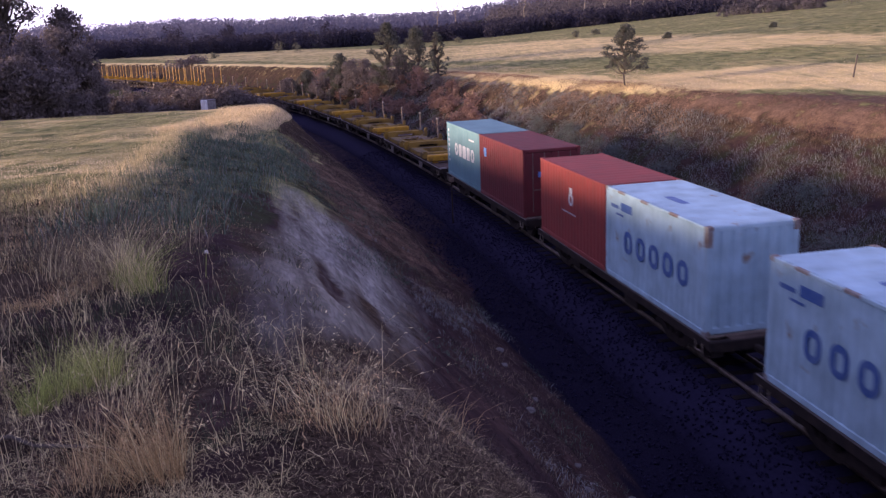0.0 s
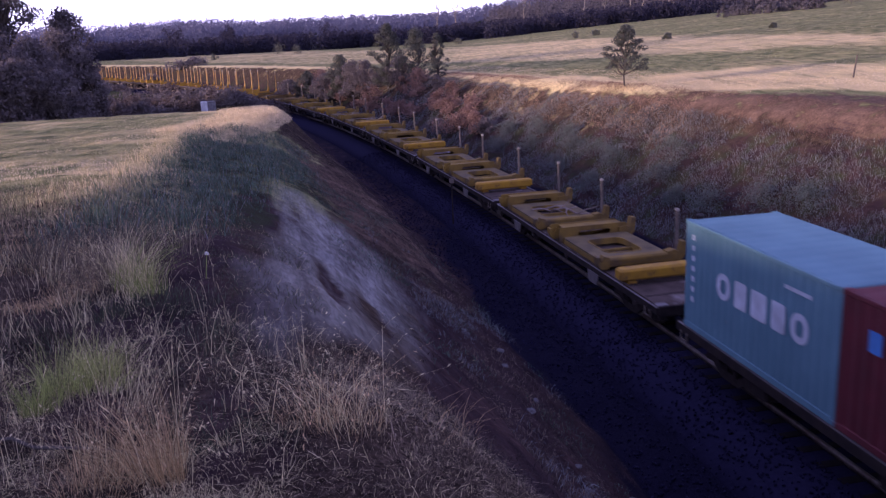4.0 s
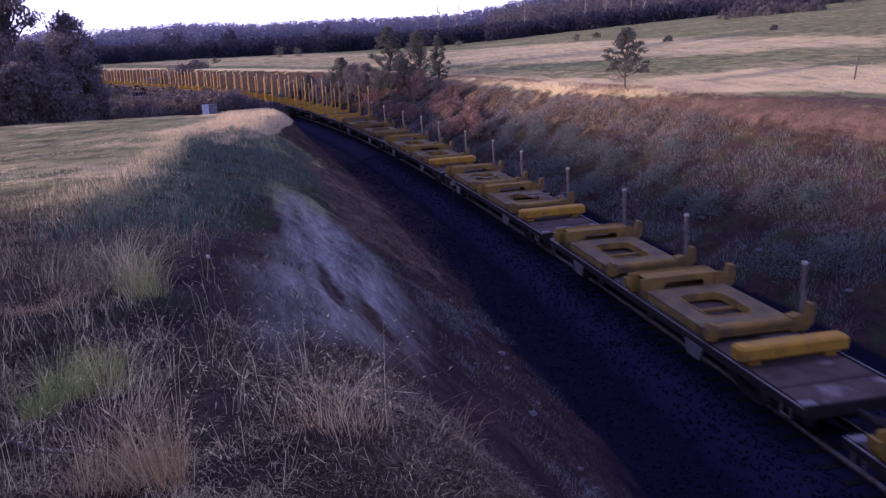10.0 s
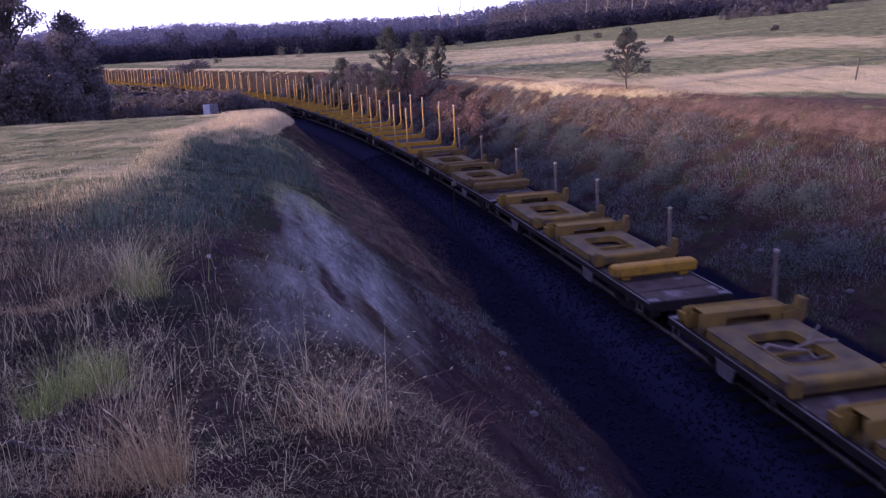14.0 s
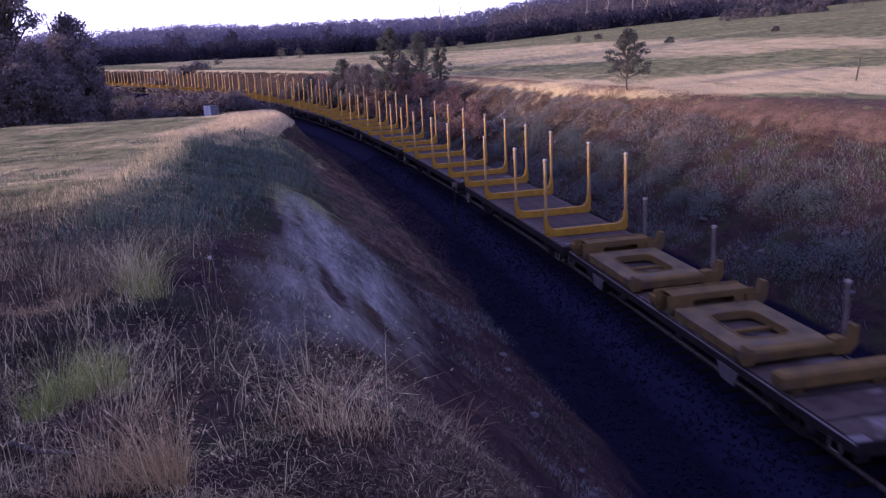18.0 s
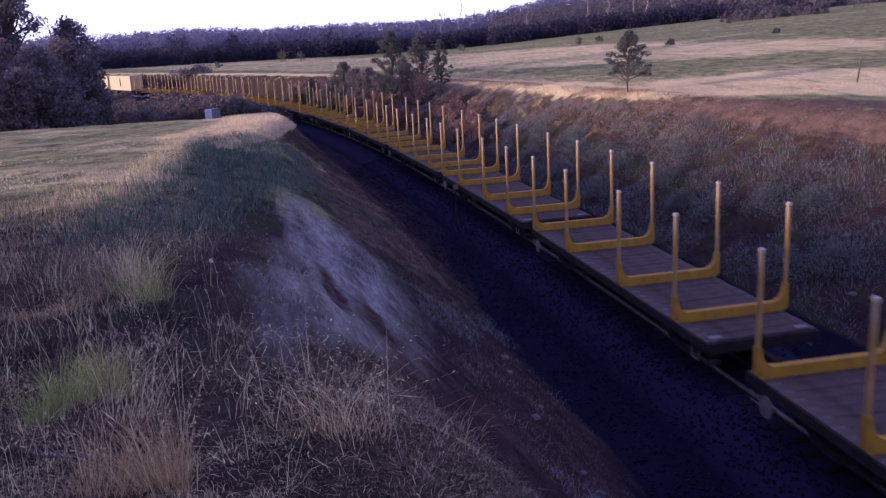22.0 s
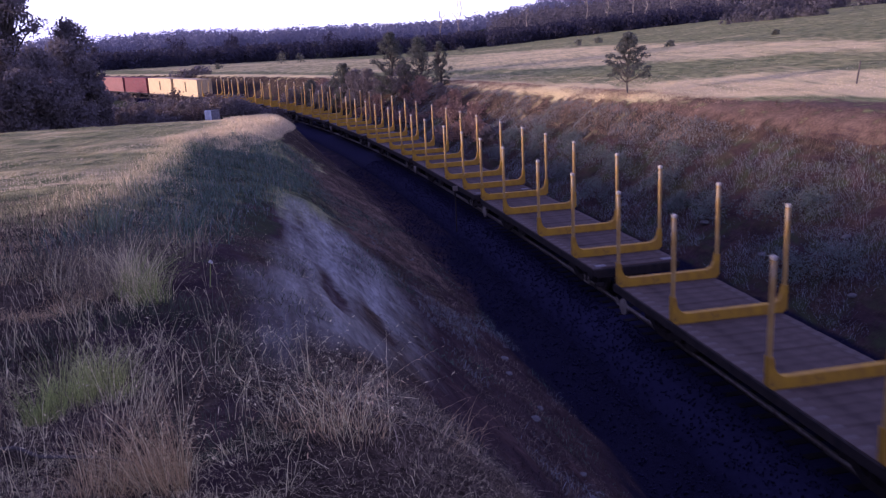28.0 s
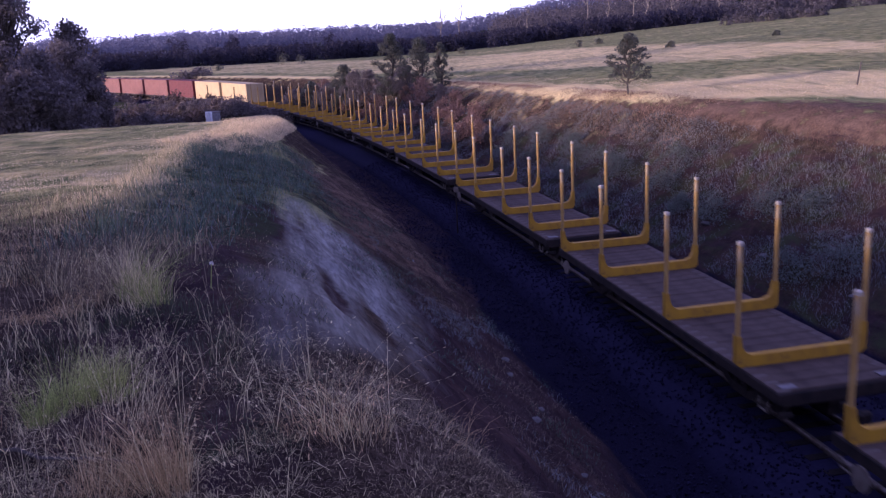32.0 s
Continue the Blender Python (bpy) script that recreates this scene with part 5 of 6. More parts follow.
def build_grass():
    r = np.random.default_rng(8)
    for mat, n, high, wide, lean, cut, size, name, label in (
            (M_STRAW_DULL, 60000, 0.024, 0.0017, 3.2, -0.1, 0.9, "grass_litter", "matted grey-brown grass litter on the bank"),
            (M_STALK, 16000, 0.026, 0.0018, 5.0, 0.05, 0.7, "pale_litter", "pale broken straw lying on the bank"),
            (M_HERB, 24000, 0.05, 0.0045, 2.0, 0.22, 0.8, "low_herbs", "low dark green herbs between the dry grass")):
        x, y = wedge(r, n, -31, 24, 2.0, 13)
        x, y = thinned(r, *keep_off(*patchy(r, x, y, size, cut, int(size * 100)), 0.86, 40))
        blades(name, label, x, y, high, wide, lean, mat, r)
    x, y = thinned(r, *keep_off(*patchy(r, *wedge(r, 80000, -31, 20, 2.3, 12), 1.2, -0.1, 74), 0.92, 40))
    blades("fine_litter", "fine dry grass litter over the bank", x, y, 0.05, 0.0014, 2.2, M_STRAW_DULL, r)
    x, y = thinned(r, *keep_off(*patchy(r, *wedge(r, 26000, -31, -12, 2.6, 10), 0.8, 0.0, 73), 0.92, 40))
    blades("pale_mat", "pale matted straw beside the green tufts", x, y, 0.08, 0.0024, 2.6, M_STALK, r)
    for mat, n, high, lean, cut, name, label in ((M_STALK, 3000, 0.24, 1.0, 0.05, "pale_strokes", "thin pale straws standing over the bank"),
                                                 (M_STRAW_DULL, 5000, 0.20, 1.2, 0.0, "dull_strokes", "thin dull straws leaning over the bank"),
                                                 (M_ORANGE, 2200, 0.20, 1.1, 0.1, "brown_strokes", "thin tan straws leaning over the bank")):
        x, y = thinned(r, *keep_off(*patchy(r, *wedge(r, n, -31, 10, 2.6, 10.5), 1.0, cut, len(label)), 1.02, 40))
        blades(name, label, x, y, high, 0.0023, lean, mat, r)
    x, y = keep_off(*patchy(r, *wedge(r, 1700, -31, -20.5, 6.6, 11.5), 0.9, 0.0, 76), 1.0, 40)
    blades("tan_stand", "tan standing grass beyond the green tufts", x, y, 0.26, 0.0038, 1.2, M_STALK, r)
    x, y = beside(r, 64000, 9, 24, 6.0, 10.8)
    x, y = patchy(r, x, y, 0.9, -0.12, 68)
    s, d = along(x, y)
    k = (s > 18) | (d < 8.2)
    blades("slope_litter", "dry grass litter on the near slope of the cutting", x[k], y[k], 0.05, 0.0045, 2.8, M_STRAW_DULL, r)
    for mat, n, high, wide, cut, name, label in ((M_STRAW_DULL, 6000, 0.06, 0.004, -0.1, "crest_litter", "sparse dull litter on the bare crest"), (M_HERB, 5000, 0.12, 0.006, 0.1, "crest_herbs", "sparse dark herbs on the bare crest"),
                                                 (M_STALK, 450, 0.10, 0.0035, -0.2, "crest_straw", "a few pale straws on the bare crest")):
        x, y = beside(r, n, 5, 19, 10.6, 13.0)
        x, y = patchy(r, x, y, 0.8, cut, 69)
        blades(name, label, x, y, high, wide, 2.4, mat, r)
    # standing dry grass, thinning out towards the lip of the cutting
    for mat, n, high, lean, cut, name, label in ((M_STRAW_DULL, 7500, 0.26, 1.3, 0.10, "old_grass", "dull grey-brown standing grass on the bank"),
                                                 (M_STALK, 4200, 0.30, 1.3, 0.16, "dry_grass", "dry straw-coloured standing grass on the bank"),
                                                 (M_GREEN, 2600, 0.20, 1.2, 0.30, "green_grass", "green blades among the dry grass")):
        x, y = wedge(r, n, -31, -2, 4.6, 19)
        s, d = along(x, y)
        k = (d > 12.1 - 0.5 * step(17, 19, s)) & (r.random(len(x)) < 0.12 + 0.88 * step(17.5, 13, s))
        x, y = patchy(r, x[k], y[k], 1.0, cut, len(name))
        blades(name, label, x, y, high, 0.0045, lean, mat, r)
    x, y = wedge(r, 15000, -31, -9, 8.5, 20)
    s, d = along(x, y)
    k = (d > 12.6) & (r.random(len(x)) < step(16.5, 11, s))
    x, y = patchy(r, x[k], y[k], 1.6, -0.15, 5)
    blades("tall_dull_grass", "tall dull grass at the paddock's edge", x[::3], y[::3], 0.28, 0.006, 1.1, M_STRAW_DULL, r)
    blades("dark_standing_grass", "dark olive standing grass at the paddock's edge", x[1::3], y[1::3], 0.26, 0.006, 1.2, M_HERB, r)
    x, y = keep_off(*wedge(r, 240, -31, 4, 3.3, 12), 1.04, 40)
    blades("seed_stalks", "tall pale grass stalks with seed heads", x, y, 0.40, 0.0030, 1.1, M_STALK, r, True)
    x, y = keep_off(*wedge(r, 700, -31, 10, 2.4, 9), 1.0, 40)
    blades("broken_stalks", "bent and broken pale stalks over the bank", x, y, 0.09, 0.0026, 3.6, M_STALK, r)
    # paddock behind the crest
    x, y = wedge(r, 120000, -31, -5, 12.5, 75)
    s, d = along(x, y)
    k = (s > -58) & (d > 12.9 - 2.0 * step(-20, -30, s)) & (d < 60) & (r.random(len(x)) < step(10.5, 4.5, s - 2.0 * step(13.6, 14.4, d) + 1.5 * bumps(x, y, 2.0, 61)))
    x, y = x[k], y[k]
    green = bumps(x * 0.4, y, 3.0, 62) > 0.0
    blades("paddock_grass", "short dry olive grass of the paddock", x[green], y[green], 0.09, 0.012, 1.6, M_OLIVE, r)
    pale = ~green & (r.random(len(x)) < 0.6)
    blades("paddock_straw", "short pale straw among the paddock grass", x[pale], y[pale], 0.10, 0.010, 1.6, M_STRAW, r)
    # golden edge of the paddock, then the pale crest further on
    x, y = beside(r, 46000, -28, 12.5, 13.0, 16.5)
    s, d = along(x, y)
    k = r.random(len(x)) < 0.5 * step(12.5, 5, s) * np.exp(-((d - 14.6 - 0.4 * bumps(x, y, 1.5, 63)) / 0.55) ** 2)
    x, y = x[k], y[k]
    gold = r.random(len(x)) < 0.5
    blades("edge_straw", "golden dry grass along the paddock's edge", x[gold], y[gold], 0.32, 0.007, 1.3, M_STRAW, r)
    blades("edge_olive", "olive grass along the paddock's edge", x[~gold], y[~gold], 0.28, 0.008, 1.4, M_OLIVE, r)
    x, y = beside(r, 46000, -60, -17, 6.2, 16.0)
    s, d = along(x, y)
    dc = np.interp(s, CREST_S, CREST_D)
    ok = (d > dc - 0.7) & (r.random(len(x)) < step(dc + 5.5, dc + 1.4, d) * step(-17, -23, s))
    blades("crest_grass", "pale dry grass along the crest of the cutting", x[ok], y[ok], 0.30, 0.020, 1.2, M_STRAW, r)
    # green growth under the crest
    x, y = beside(r, 95000, -26, 14, 8.0, 15.2)
    s, d = along(x, y)
    low_edge = np.interp(s, (-26, -12, -4, 4, 14), (8.0, 8.6, 11.0, 11.6, 12.2))
    ok = r.random(len(x)) < step(14.5, 13.9, d + 0.5 * bumps(x, y, 1.5, 64)) * step(low_edge - 0.5, low_edge + 1.4, d) * step(15, 8, s)
    x, y = x[ok], y[ok]
    k = r.random(len(x)) < 0.25 + 0.75 * step(-0.25, 0.25, bumps(x, y, 0.7, 75, 2))
    x, y = x[k], y[k]
    tall = 0.16 + 0.34 * step(-0.3, 0.6, bumps(x, y, 0.8, 75, 2))
    pick = r.random(len(x))
    for mat, keep, up, name, label in ((M_GREEN_DARK, pick < 0.80, 1.0, "slope_green_grass", "dark green grass at the top of the cut slope"),
                                       (M_GREEN_GREY, (pick >= 0.80) & (pick < 0.90), 1.1, "slope_grey_grass", "grey-green grass at the top of the cut slope"),
                                       (M_STRAW_DULL, pick >= 0.90, 1.25, "slope_dull_grass", "withered stalks in the green growth of the slope")):
        blades(name, label, x[keep], y[keep], tall[keep] * up, 0.010, 1.5, mat, r)
    x, y = beside(r, 46000, -55, 20, 4.8, 10.5)
    x, y = patchy(r, x, y, 1.3, 0.02, 65)
    s, d = along(x, y)
    ok = ~((s > -6) & (s < 17) & (d > 7.9) & (d < 11.3))
    blades("slope_grass", "sparse dull grass on the cut slope", x[ok], y[ok], 0.13, 0.007, 2.4, M_STRAW_DULL, r)
    x, y = beside(r, 9000, -6, 16, 4.8, 8.0)
    x, y = patchy(r, x, y, 1.5, 0.15, 77)
    blades("slope_grey_weeds", "grey-green weeds low on the cut slope", x, y, 0.16, 0.008, 2.0, M_GREEN_GREY, r)
    x, y = beside(r, 16000, -32, 2, 5.0, 9.6)
    x, y = patchy(r, x, y, 1.2, -0.1, 78)
    blades("slope_tan_grass", "thin tan grass on the further cut slope", x[::2], y[::2], 0.13, 0.008, 2.4, M_STRAW_DULL, r)
    x, y = beside(r, 22000, -20, 24, 4.8, 9.6)
    x, y = patchy(r, x, y, 1.3, 0.25, 66)
    blades("slope_weeds", "low dark weeds on the cut slope", x, y, 0.14, 0.010, 1.6, M_GREEN_DARK, r)
    x, y = beside(r, 70000, -40, 22, 4.6, 9.8)
    x, y = patchy(r, x, y, 1.1, -0.2, 71)
    s, d = along(x, y)
    ok = ~((s > -6) & (s < 15.5) & (d > 8.2)) | (r.random(len(x)) < 0.12)
    blades("slope_stubble", "dark brown stubble on the cut slope", x[ok], y[ok], 0.10, 0.009, 2.4, M_BROWN, r)
    # thick fine litter where the bank rolls over towards the cutting
    x, y = beside(r, 90000, 15.5, 23.5, 8.3, 11.4)
    x, y = patchy(r, x, y, 0.7, -0.3, 72)
    s, d = along(x, y)
    dc = np.interp(s, CREST_S, CREST_D)
    ok = r.random(len(x)) < step(dc - 1.3, dc + 0.2, d) * step(16.6, 18.4, s)
    x, y = x[ok], y[ok]
    some = r.random(len(x)) < 0.82
    blades("rolled_litter", "fine matted grass where the bank rolls over", x[some], y[some], 0.05, 0.0018, 3.0, M_STRAW_DULL, r)
    blades("rolled_straw", "fine pale straw where the bank rolls over", x[~some], y[~some], 0.06, 0.0018, 2.6, M_STALK, r)
    # far slope
    for d0, d1, n, high, mat, name, label in ((-10.8, -4.4, 105000, 0.26, M_GREEN_GREY, "rank_grass", "rank grey-green grass at the foot of the far slope"),
                                              (-11.2, -8.2, 14000, 0.22, M_WITHER, "withered_grass", "withered grass on the far cut slope"),
                                              (-13.0, -10.5, 26000, 0.22, M_STRAW_RED, "rusty_grass", "rust-coloured dry grass on the far cut slope"),
                                              (-19.0, -12.0, 36000, 0.16, M_STRAW, "pale_grass", "pale straw grass above the far slope")):
        x, y = beside(r, n, -75, 12, d0, d1)
        x, y = patchy(r, x, y, 1.5, -0.15, int(-d0))
        if name == "pale_grass":
            s, d = along(x, y)
            top = np.interp(s, *RED_TOP)
            k = r.random(len(x)) < step(top + 0.3, top - 2.6, d)
            x, y = x[k], y[k]
        blades(name, label, x, y, high, 0.009, 2.0, mat, r)
    x, y = beside(r, 40000, -62, -16, -13.2, -8.6)
    x, y = patchy(r, x, y, 1.4, -0.05, 67)
    blades("tan_grass", "tan dry grass on the top of the far slope", x, y, 0.2, 0.009, 1.9, M_TAN, r)
    # rough tussocks over the hill paddock
    x, y = wedge(r, 80000, -3, 31, 50, 170)
    s, d = along(x, y)
    pale = pale_bands(x, y, d) > 0.45
    k = d < np.interp(s, *RED_TOP) - 0.6
    x, y, pale = x[k], y[k], pale[k]
    k = bumps(x * 0.8, y * 0.25, 1.6, 70) > 0.1
    pick = r.random(len(x))
    for mat, keep, name, label in ((M_OLIVE, k & ~pale & (pick < 0.8), "olive_tussocks", "rough olive grass tussocks on the hill paddock"), (M_GREEN_DARK, k & ~pale & (pick >= 0.8), "dark_tussocks", "dark green tussocks on the hill paddock"),
                                   (M_STRAW, pale & (pick < 0.35), "straw_tussocks", "pale straw tussocks on the hill paddock")):
        blades(name, label, x[keep], y[keep], 0.12, 0.018, 1.9, mat, r)
    x, y = patchy(r, *wedge(r, 9000, -31.5, -22.5, 7.4, 13.5), 0.8, -0.05, 79)
    blades("tan_mat", "tan matted grass at the paddock's edge", x, y, 0.13, 0.0034, 1.9, M_ORANGE, r)
    x, y = patchy(r, r.normal(-2.05, 0.42, 9000), r.normal(3.35, 0.5, 9000), 0.4, -0.1, 80)
    blades("pale_thatch", "pale matted dead grass before the green tufts", x, y, 0.045, 0.0020, 2.8, M_STALK, r)
    # single tufts near the eye
    plant(M_GREEN, (
        (-2.26, 4.40, 330, 0.08, 0.27, 0.0034, 0.9, "yellow-green grass tuft with pale tips", 0.0, 40),
        (-2.23, 4.68, 400, 0.10, 0.31, 0.0034, 0.9, "yellow-green grass tuft with pale tips", 0.0, 41),
        (-2.16, 4.98, 400, 0.10, 0.31, 0.0034, 0.9, "yellow-green grass tuft with pale tips", 0.0, 42),
        (-2.00, 4.62, 200, 0.12, 0.26, 0.0038, 1.1, "low yellow-green grass tuft", 0.0, 89),
        (-2.80, 7.45, 170, 0.14, 0.50, 0.0055, 0.9, "tall yellow-green grass tuft", 0.0, 45),
        (-2.56, 7.15, 110, 0.12, 0.36, 0.0050, 1.2, "low yellow-green grass tuft", 0.0, 46)))
    plant(M_STALK, (
        (-2.12, 4.85, 34, 0.20, 0.42, 0.0033, 0.8, "thin pale stalks standing in a green tuft", 0.6, 43),
        (-1.72, 4.35, 60, 0.12, 0.44, 0.0032, 0.9, "pale dry grass tuft", 0.35, 44),
        (-2.78, 7.45, 120, 0.14, 0.55, 0.0050, 0.9, "tall straw-coloured grass tuft", 0.2, 48),
        (-2.60, 7.30, 60, 0.12, 0.46, 0.0045, 1.0, "thin straw-coloured grass tuft", 0.3, 49),
        (-1.24, 3.45, 40, 0.07, 0.50, 0.0032, 0.45, "upright pale stalks with seed heads", 0.9, 63),
        (-1.36, 3.50, 70, 0.12, 0.44, 0.0030, 0.9, "loose pale stalks over brown grass", 0.5, 90),
        (-0.60, 4.00, 55, 0.12, 0.47, 0.0026, 1.0, "dry grass tuft with nodding oat heads", 0.6, 65),
        (-0.44, 3.98, 45, 0.12, 0.42, 0.0026, 1.1, "dry grass tuft with nodding oat heads", 0.6, 68),
        (-0.86, 4.12, 24, 0.10, 0.36, 0.0026, 1.1, "thin dry grass tuft with oat heads", 0.7, 91)))
    plant(M_STALK, (
        (-1.19, 4.32, 9, 0.04, 0.50, 0.0030, 0.35, "a few tall pale stalks", 1.0, 69),
        (-0.93, 5.08, 7, 0.04, 0.44, 0.0030, 0.3, "a few tall pale stalks", 1.0, 92),
        (-1.73, 4.90, 9, 0.05, 0.46, 0.0030, 0.4, "a few tall pale stalks", 1.0, 93),
        (-2.05, 5.85, 8, 0.05, 0.42, 0.0032, 0.5, "a few tall pale stalks", 1.0, 94),
        (-1.62, 5.30, 16, 0.14, 0.38, 0.0030, 0.8, "a few leaning pale stalks", 0.7, 70)))
    plant(M_STRAW_DULL, (
        (-3.00, 7.40, 130, 0.18, 0.42, 0.0050, 1.2, "dull brown grass tuft", 0.0, 47),
        (-3.20, 7.60, 180, 0.25, 0.40, 0.0045, 1.2, "dull brown grass tuft", 0.0, 50),
        (-3.65, 8.30, 220, 0.30, 0.42, 0.0050, 1.2, "loose dull grass tuft", 0.1, 51),
        (-4.35, 9.70, 260, 0.35, 0.45, 0.0060, 1.1, "loose dull grass tuft", 0.1, 52),
        (-3.10, 9.60, 260, 0.35, 0.40, 0.0060, 1.1, "loose dull grass tuft", 0.0, 53),
        (-0.34, 4.72, 130, 0.16, 0.20, 0.0030, 1.5, "low dull grass tuft at the lip of the cutting", 0.1, 67)))
    plant(M_STRAW_DULL, (
        (-3.64, 8.47, 240, 0.28, 0.42, 0.0050, 1.1, "loose grey-brown grass tuft", 0.1, 80),
        (-4.00, 10.0, 240, 0.30, 0.45, 0.0055, 1.1, "loose grey-brown grass tuft", 0.1, 81),
        (-3.30, 7.95, 200, 0.24, 0.40, 0.0050, 1.1, "loose grey-brown grass tuft", 0.1, 82),
        (-4.36, 8.91, 240, 0.30, 0.42, 0.0055, 1.1, "loose grey-brown grass tuft", 0.1, 83)))
    plant(M_STALK, (
        (-2.95, 7.73, 110, 0.16, 0.55, 0.0045, 0.8, "tall straw-coloured grass tuft", 0.3, 84),
        (-3.25, 8.30, 90, 0.18, 0.52, 0.0045, 0.9, "tall straw-coloured grass tuft", 0.3, 85),
        (-3.65, 7.94, 70, 0.18, 0.46, 0.0042, 1.0, "thin straw-coloured grass tuft", 0.3, 86)))
    plant(M_HERB, (
        (-2.95, 6.40, 420, 0.36, 0.16, 0.0065, 1.4, "low dark green herb tuft", 0.0, 87),
        (-2.37, 6.42, 360, 0.30, 0.16, 0.0065, 1.4, "low dark green herb tuft", 0.0, 88),
        (-2.30, 6.75, 420, 0.34, 0.14, 0.0070, 1.4, "low dark green herb tuft", 0.0, 54),
        (-2.75, 5.75, 420, 0.36, 0.13, 0.0060, 1.5, "low dark green herb tuft", 0.0, 55),
        (-1.75, 5.60, 300, 0.30, 0.12, 0.0055, 1.5, "low dark green herb tuft", 0.0, 56),
        (-1.02, 3.75, 360, 0.22, 0.09, 0.0045, 1.6, "low dark green herb tuft", 0.0, 57),
        (-1.30, 4.10, 260, 0.20, 0.10, 0.0045, 1.6, "low dark green herb tuft", 0.0, 58)))
    plant(M_ORANGE, (
        (-1.56, 3.56, 260, 0.14, 0.28, 0.0028, 1.2, "orange-brown dry grass tuft", 0.0, 59),
        (-1.36, 3.55, 280, 0.13, 0.36, 0.0028, 1.0, "orange-brown dry grass tuft", 0.05, 60),
        (-1.50, 3.30, 200, 0.13, 0.26, 0.0028, 1.2, "orange-brown dry grass tuft", 0.0, 61),
        (-1.22, 3.38, 120, 0.06, 0.48, 0.0030, 0.5, "upright bundle of straw stalks with seed heads", 0.5, 62),
        (-0.70, 4.05, 110, 0.14, 0.36, 0.0026, 1.2, "brown dry grass tuft with nodding oat heads", 0.3, 64),
        (-0.52, 3.95, 130, 0.14, 0.38, 0.0026, 1.2, "brown dry grass tuft with nodding oat heads", 0.3, 66),
        (-0.62, 4.45, 80, 0.16, 0.26, 0.0028, 1.3, "brown dry grass tuft", 0.2, 95),
        (-0.10, 4.30, 70, 0.20, 0.20, 0.0030, 1.6, "low brown grass tuft at the lip of the cutting", 0.1, 71)))


build_grass()


# ---- trees and scrub ----
def leaves(centres, radii, count, size, rng, flat=0.8):
    """Small leaf quads scattered in clumps."""
    w = radii ** 2
    idx = rng.choice(len(centres), count, p=w / w.sum())
    p = rng.normal(0, 1, (count, 3))
    p /= np.linalg.norm(p, axis=1)[:, None]
    p *= (rng.random(count) ** 0.45)[:, None]
    pos = centres[idx] + p * radii[idx][:, None] * np.array([1, 1, flat])
    a, b = rng.normal(0, 1, (count, 3)), rng.normal(0, 1, (count, 3))
    a /= np.linalg.norm(a, axis=1)[:, None]
    b -= a * (a * b).sum(1)[:, None]
    b /= np.linalg.norm(b, axis=1)[:, None]
    s = size * rng.uniform(0.6, 1.3, count)[:, None]
    v = np.stack([pos - a * s, pos + b * s * 0.45, pos + a * s, pos - b * s * 0.45], 1)
    return v.reshape(-1, 3), np.arange(count * 4).reshape(-1, 4)


def tree(name, label, x, y, high, spread, leaf, count, mat, bark, seed, low=0.3, clumps=16, group="", dense=0.33, shape=0.0, limbs=True, flat=0.8, stem=0.028):
    """A tapered trunk with limbs and a crown of small leaves in clumps, with gaps."""
    rng = np.random.default_rng(seed)
    root = tagged(new(name), label, "tree" if "tree" in name else "shrub", group)
    root.matrix_basis = pose(x, y, float(land(np.array([x]), np.array([y]))[0]) - 0.05)
    wood = Shape()
    top = np.array([rng.normal(0, 0.05) * high, rng.normal(0, 0.05) * high, high * 0.93])
    trunk = limb(wood, (0, 0, 0), top, stem * high + 0.02, 0.008 * high, rng, 6, 0.25)
    cs, rs = [], []
    for i in range(clumps):
        f = low + (1 - low) * (i + 0.5) / clumps
        base = np.array(trunk[min(5, int(f * 0.8 * 6))])
        ang = i * 2.4 + rng.uniform(-0.5, 0.5)
        reach = spread * (0.25 + 0.75 * rng.random()) * math.sin(math.pi * min(1, 0.18 + 0.8 * ((f - low) / (1 - low)) ** (1.0 - shape * 0.5)))
        tip = np.array([math.cos(ang) * reach, math.sin(ang) * reach, f * high])
        if limbs:
            limb(wood, base, tip, 0.010 * high, 0.003 * high, rng, 3)
        cs.append(tip)
        rs.append(spread * dense * rng.uniform(0.6, 1.25))
    cs.append(top)
    rs.append(spread * dense * 0.7)
    part("trunk", wood, bark, root)
    v, f = leaves(np.array(cs), np.array(rs), count, leaf, rng, flat)
    part("crown", raw_mesh("crown", v, f, mat), None, root)
    return root


def spot(turn, dist):
    return dist * math.sin(radians(turn)), dist * math.cos(radians(turn))


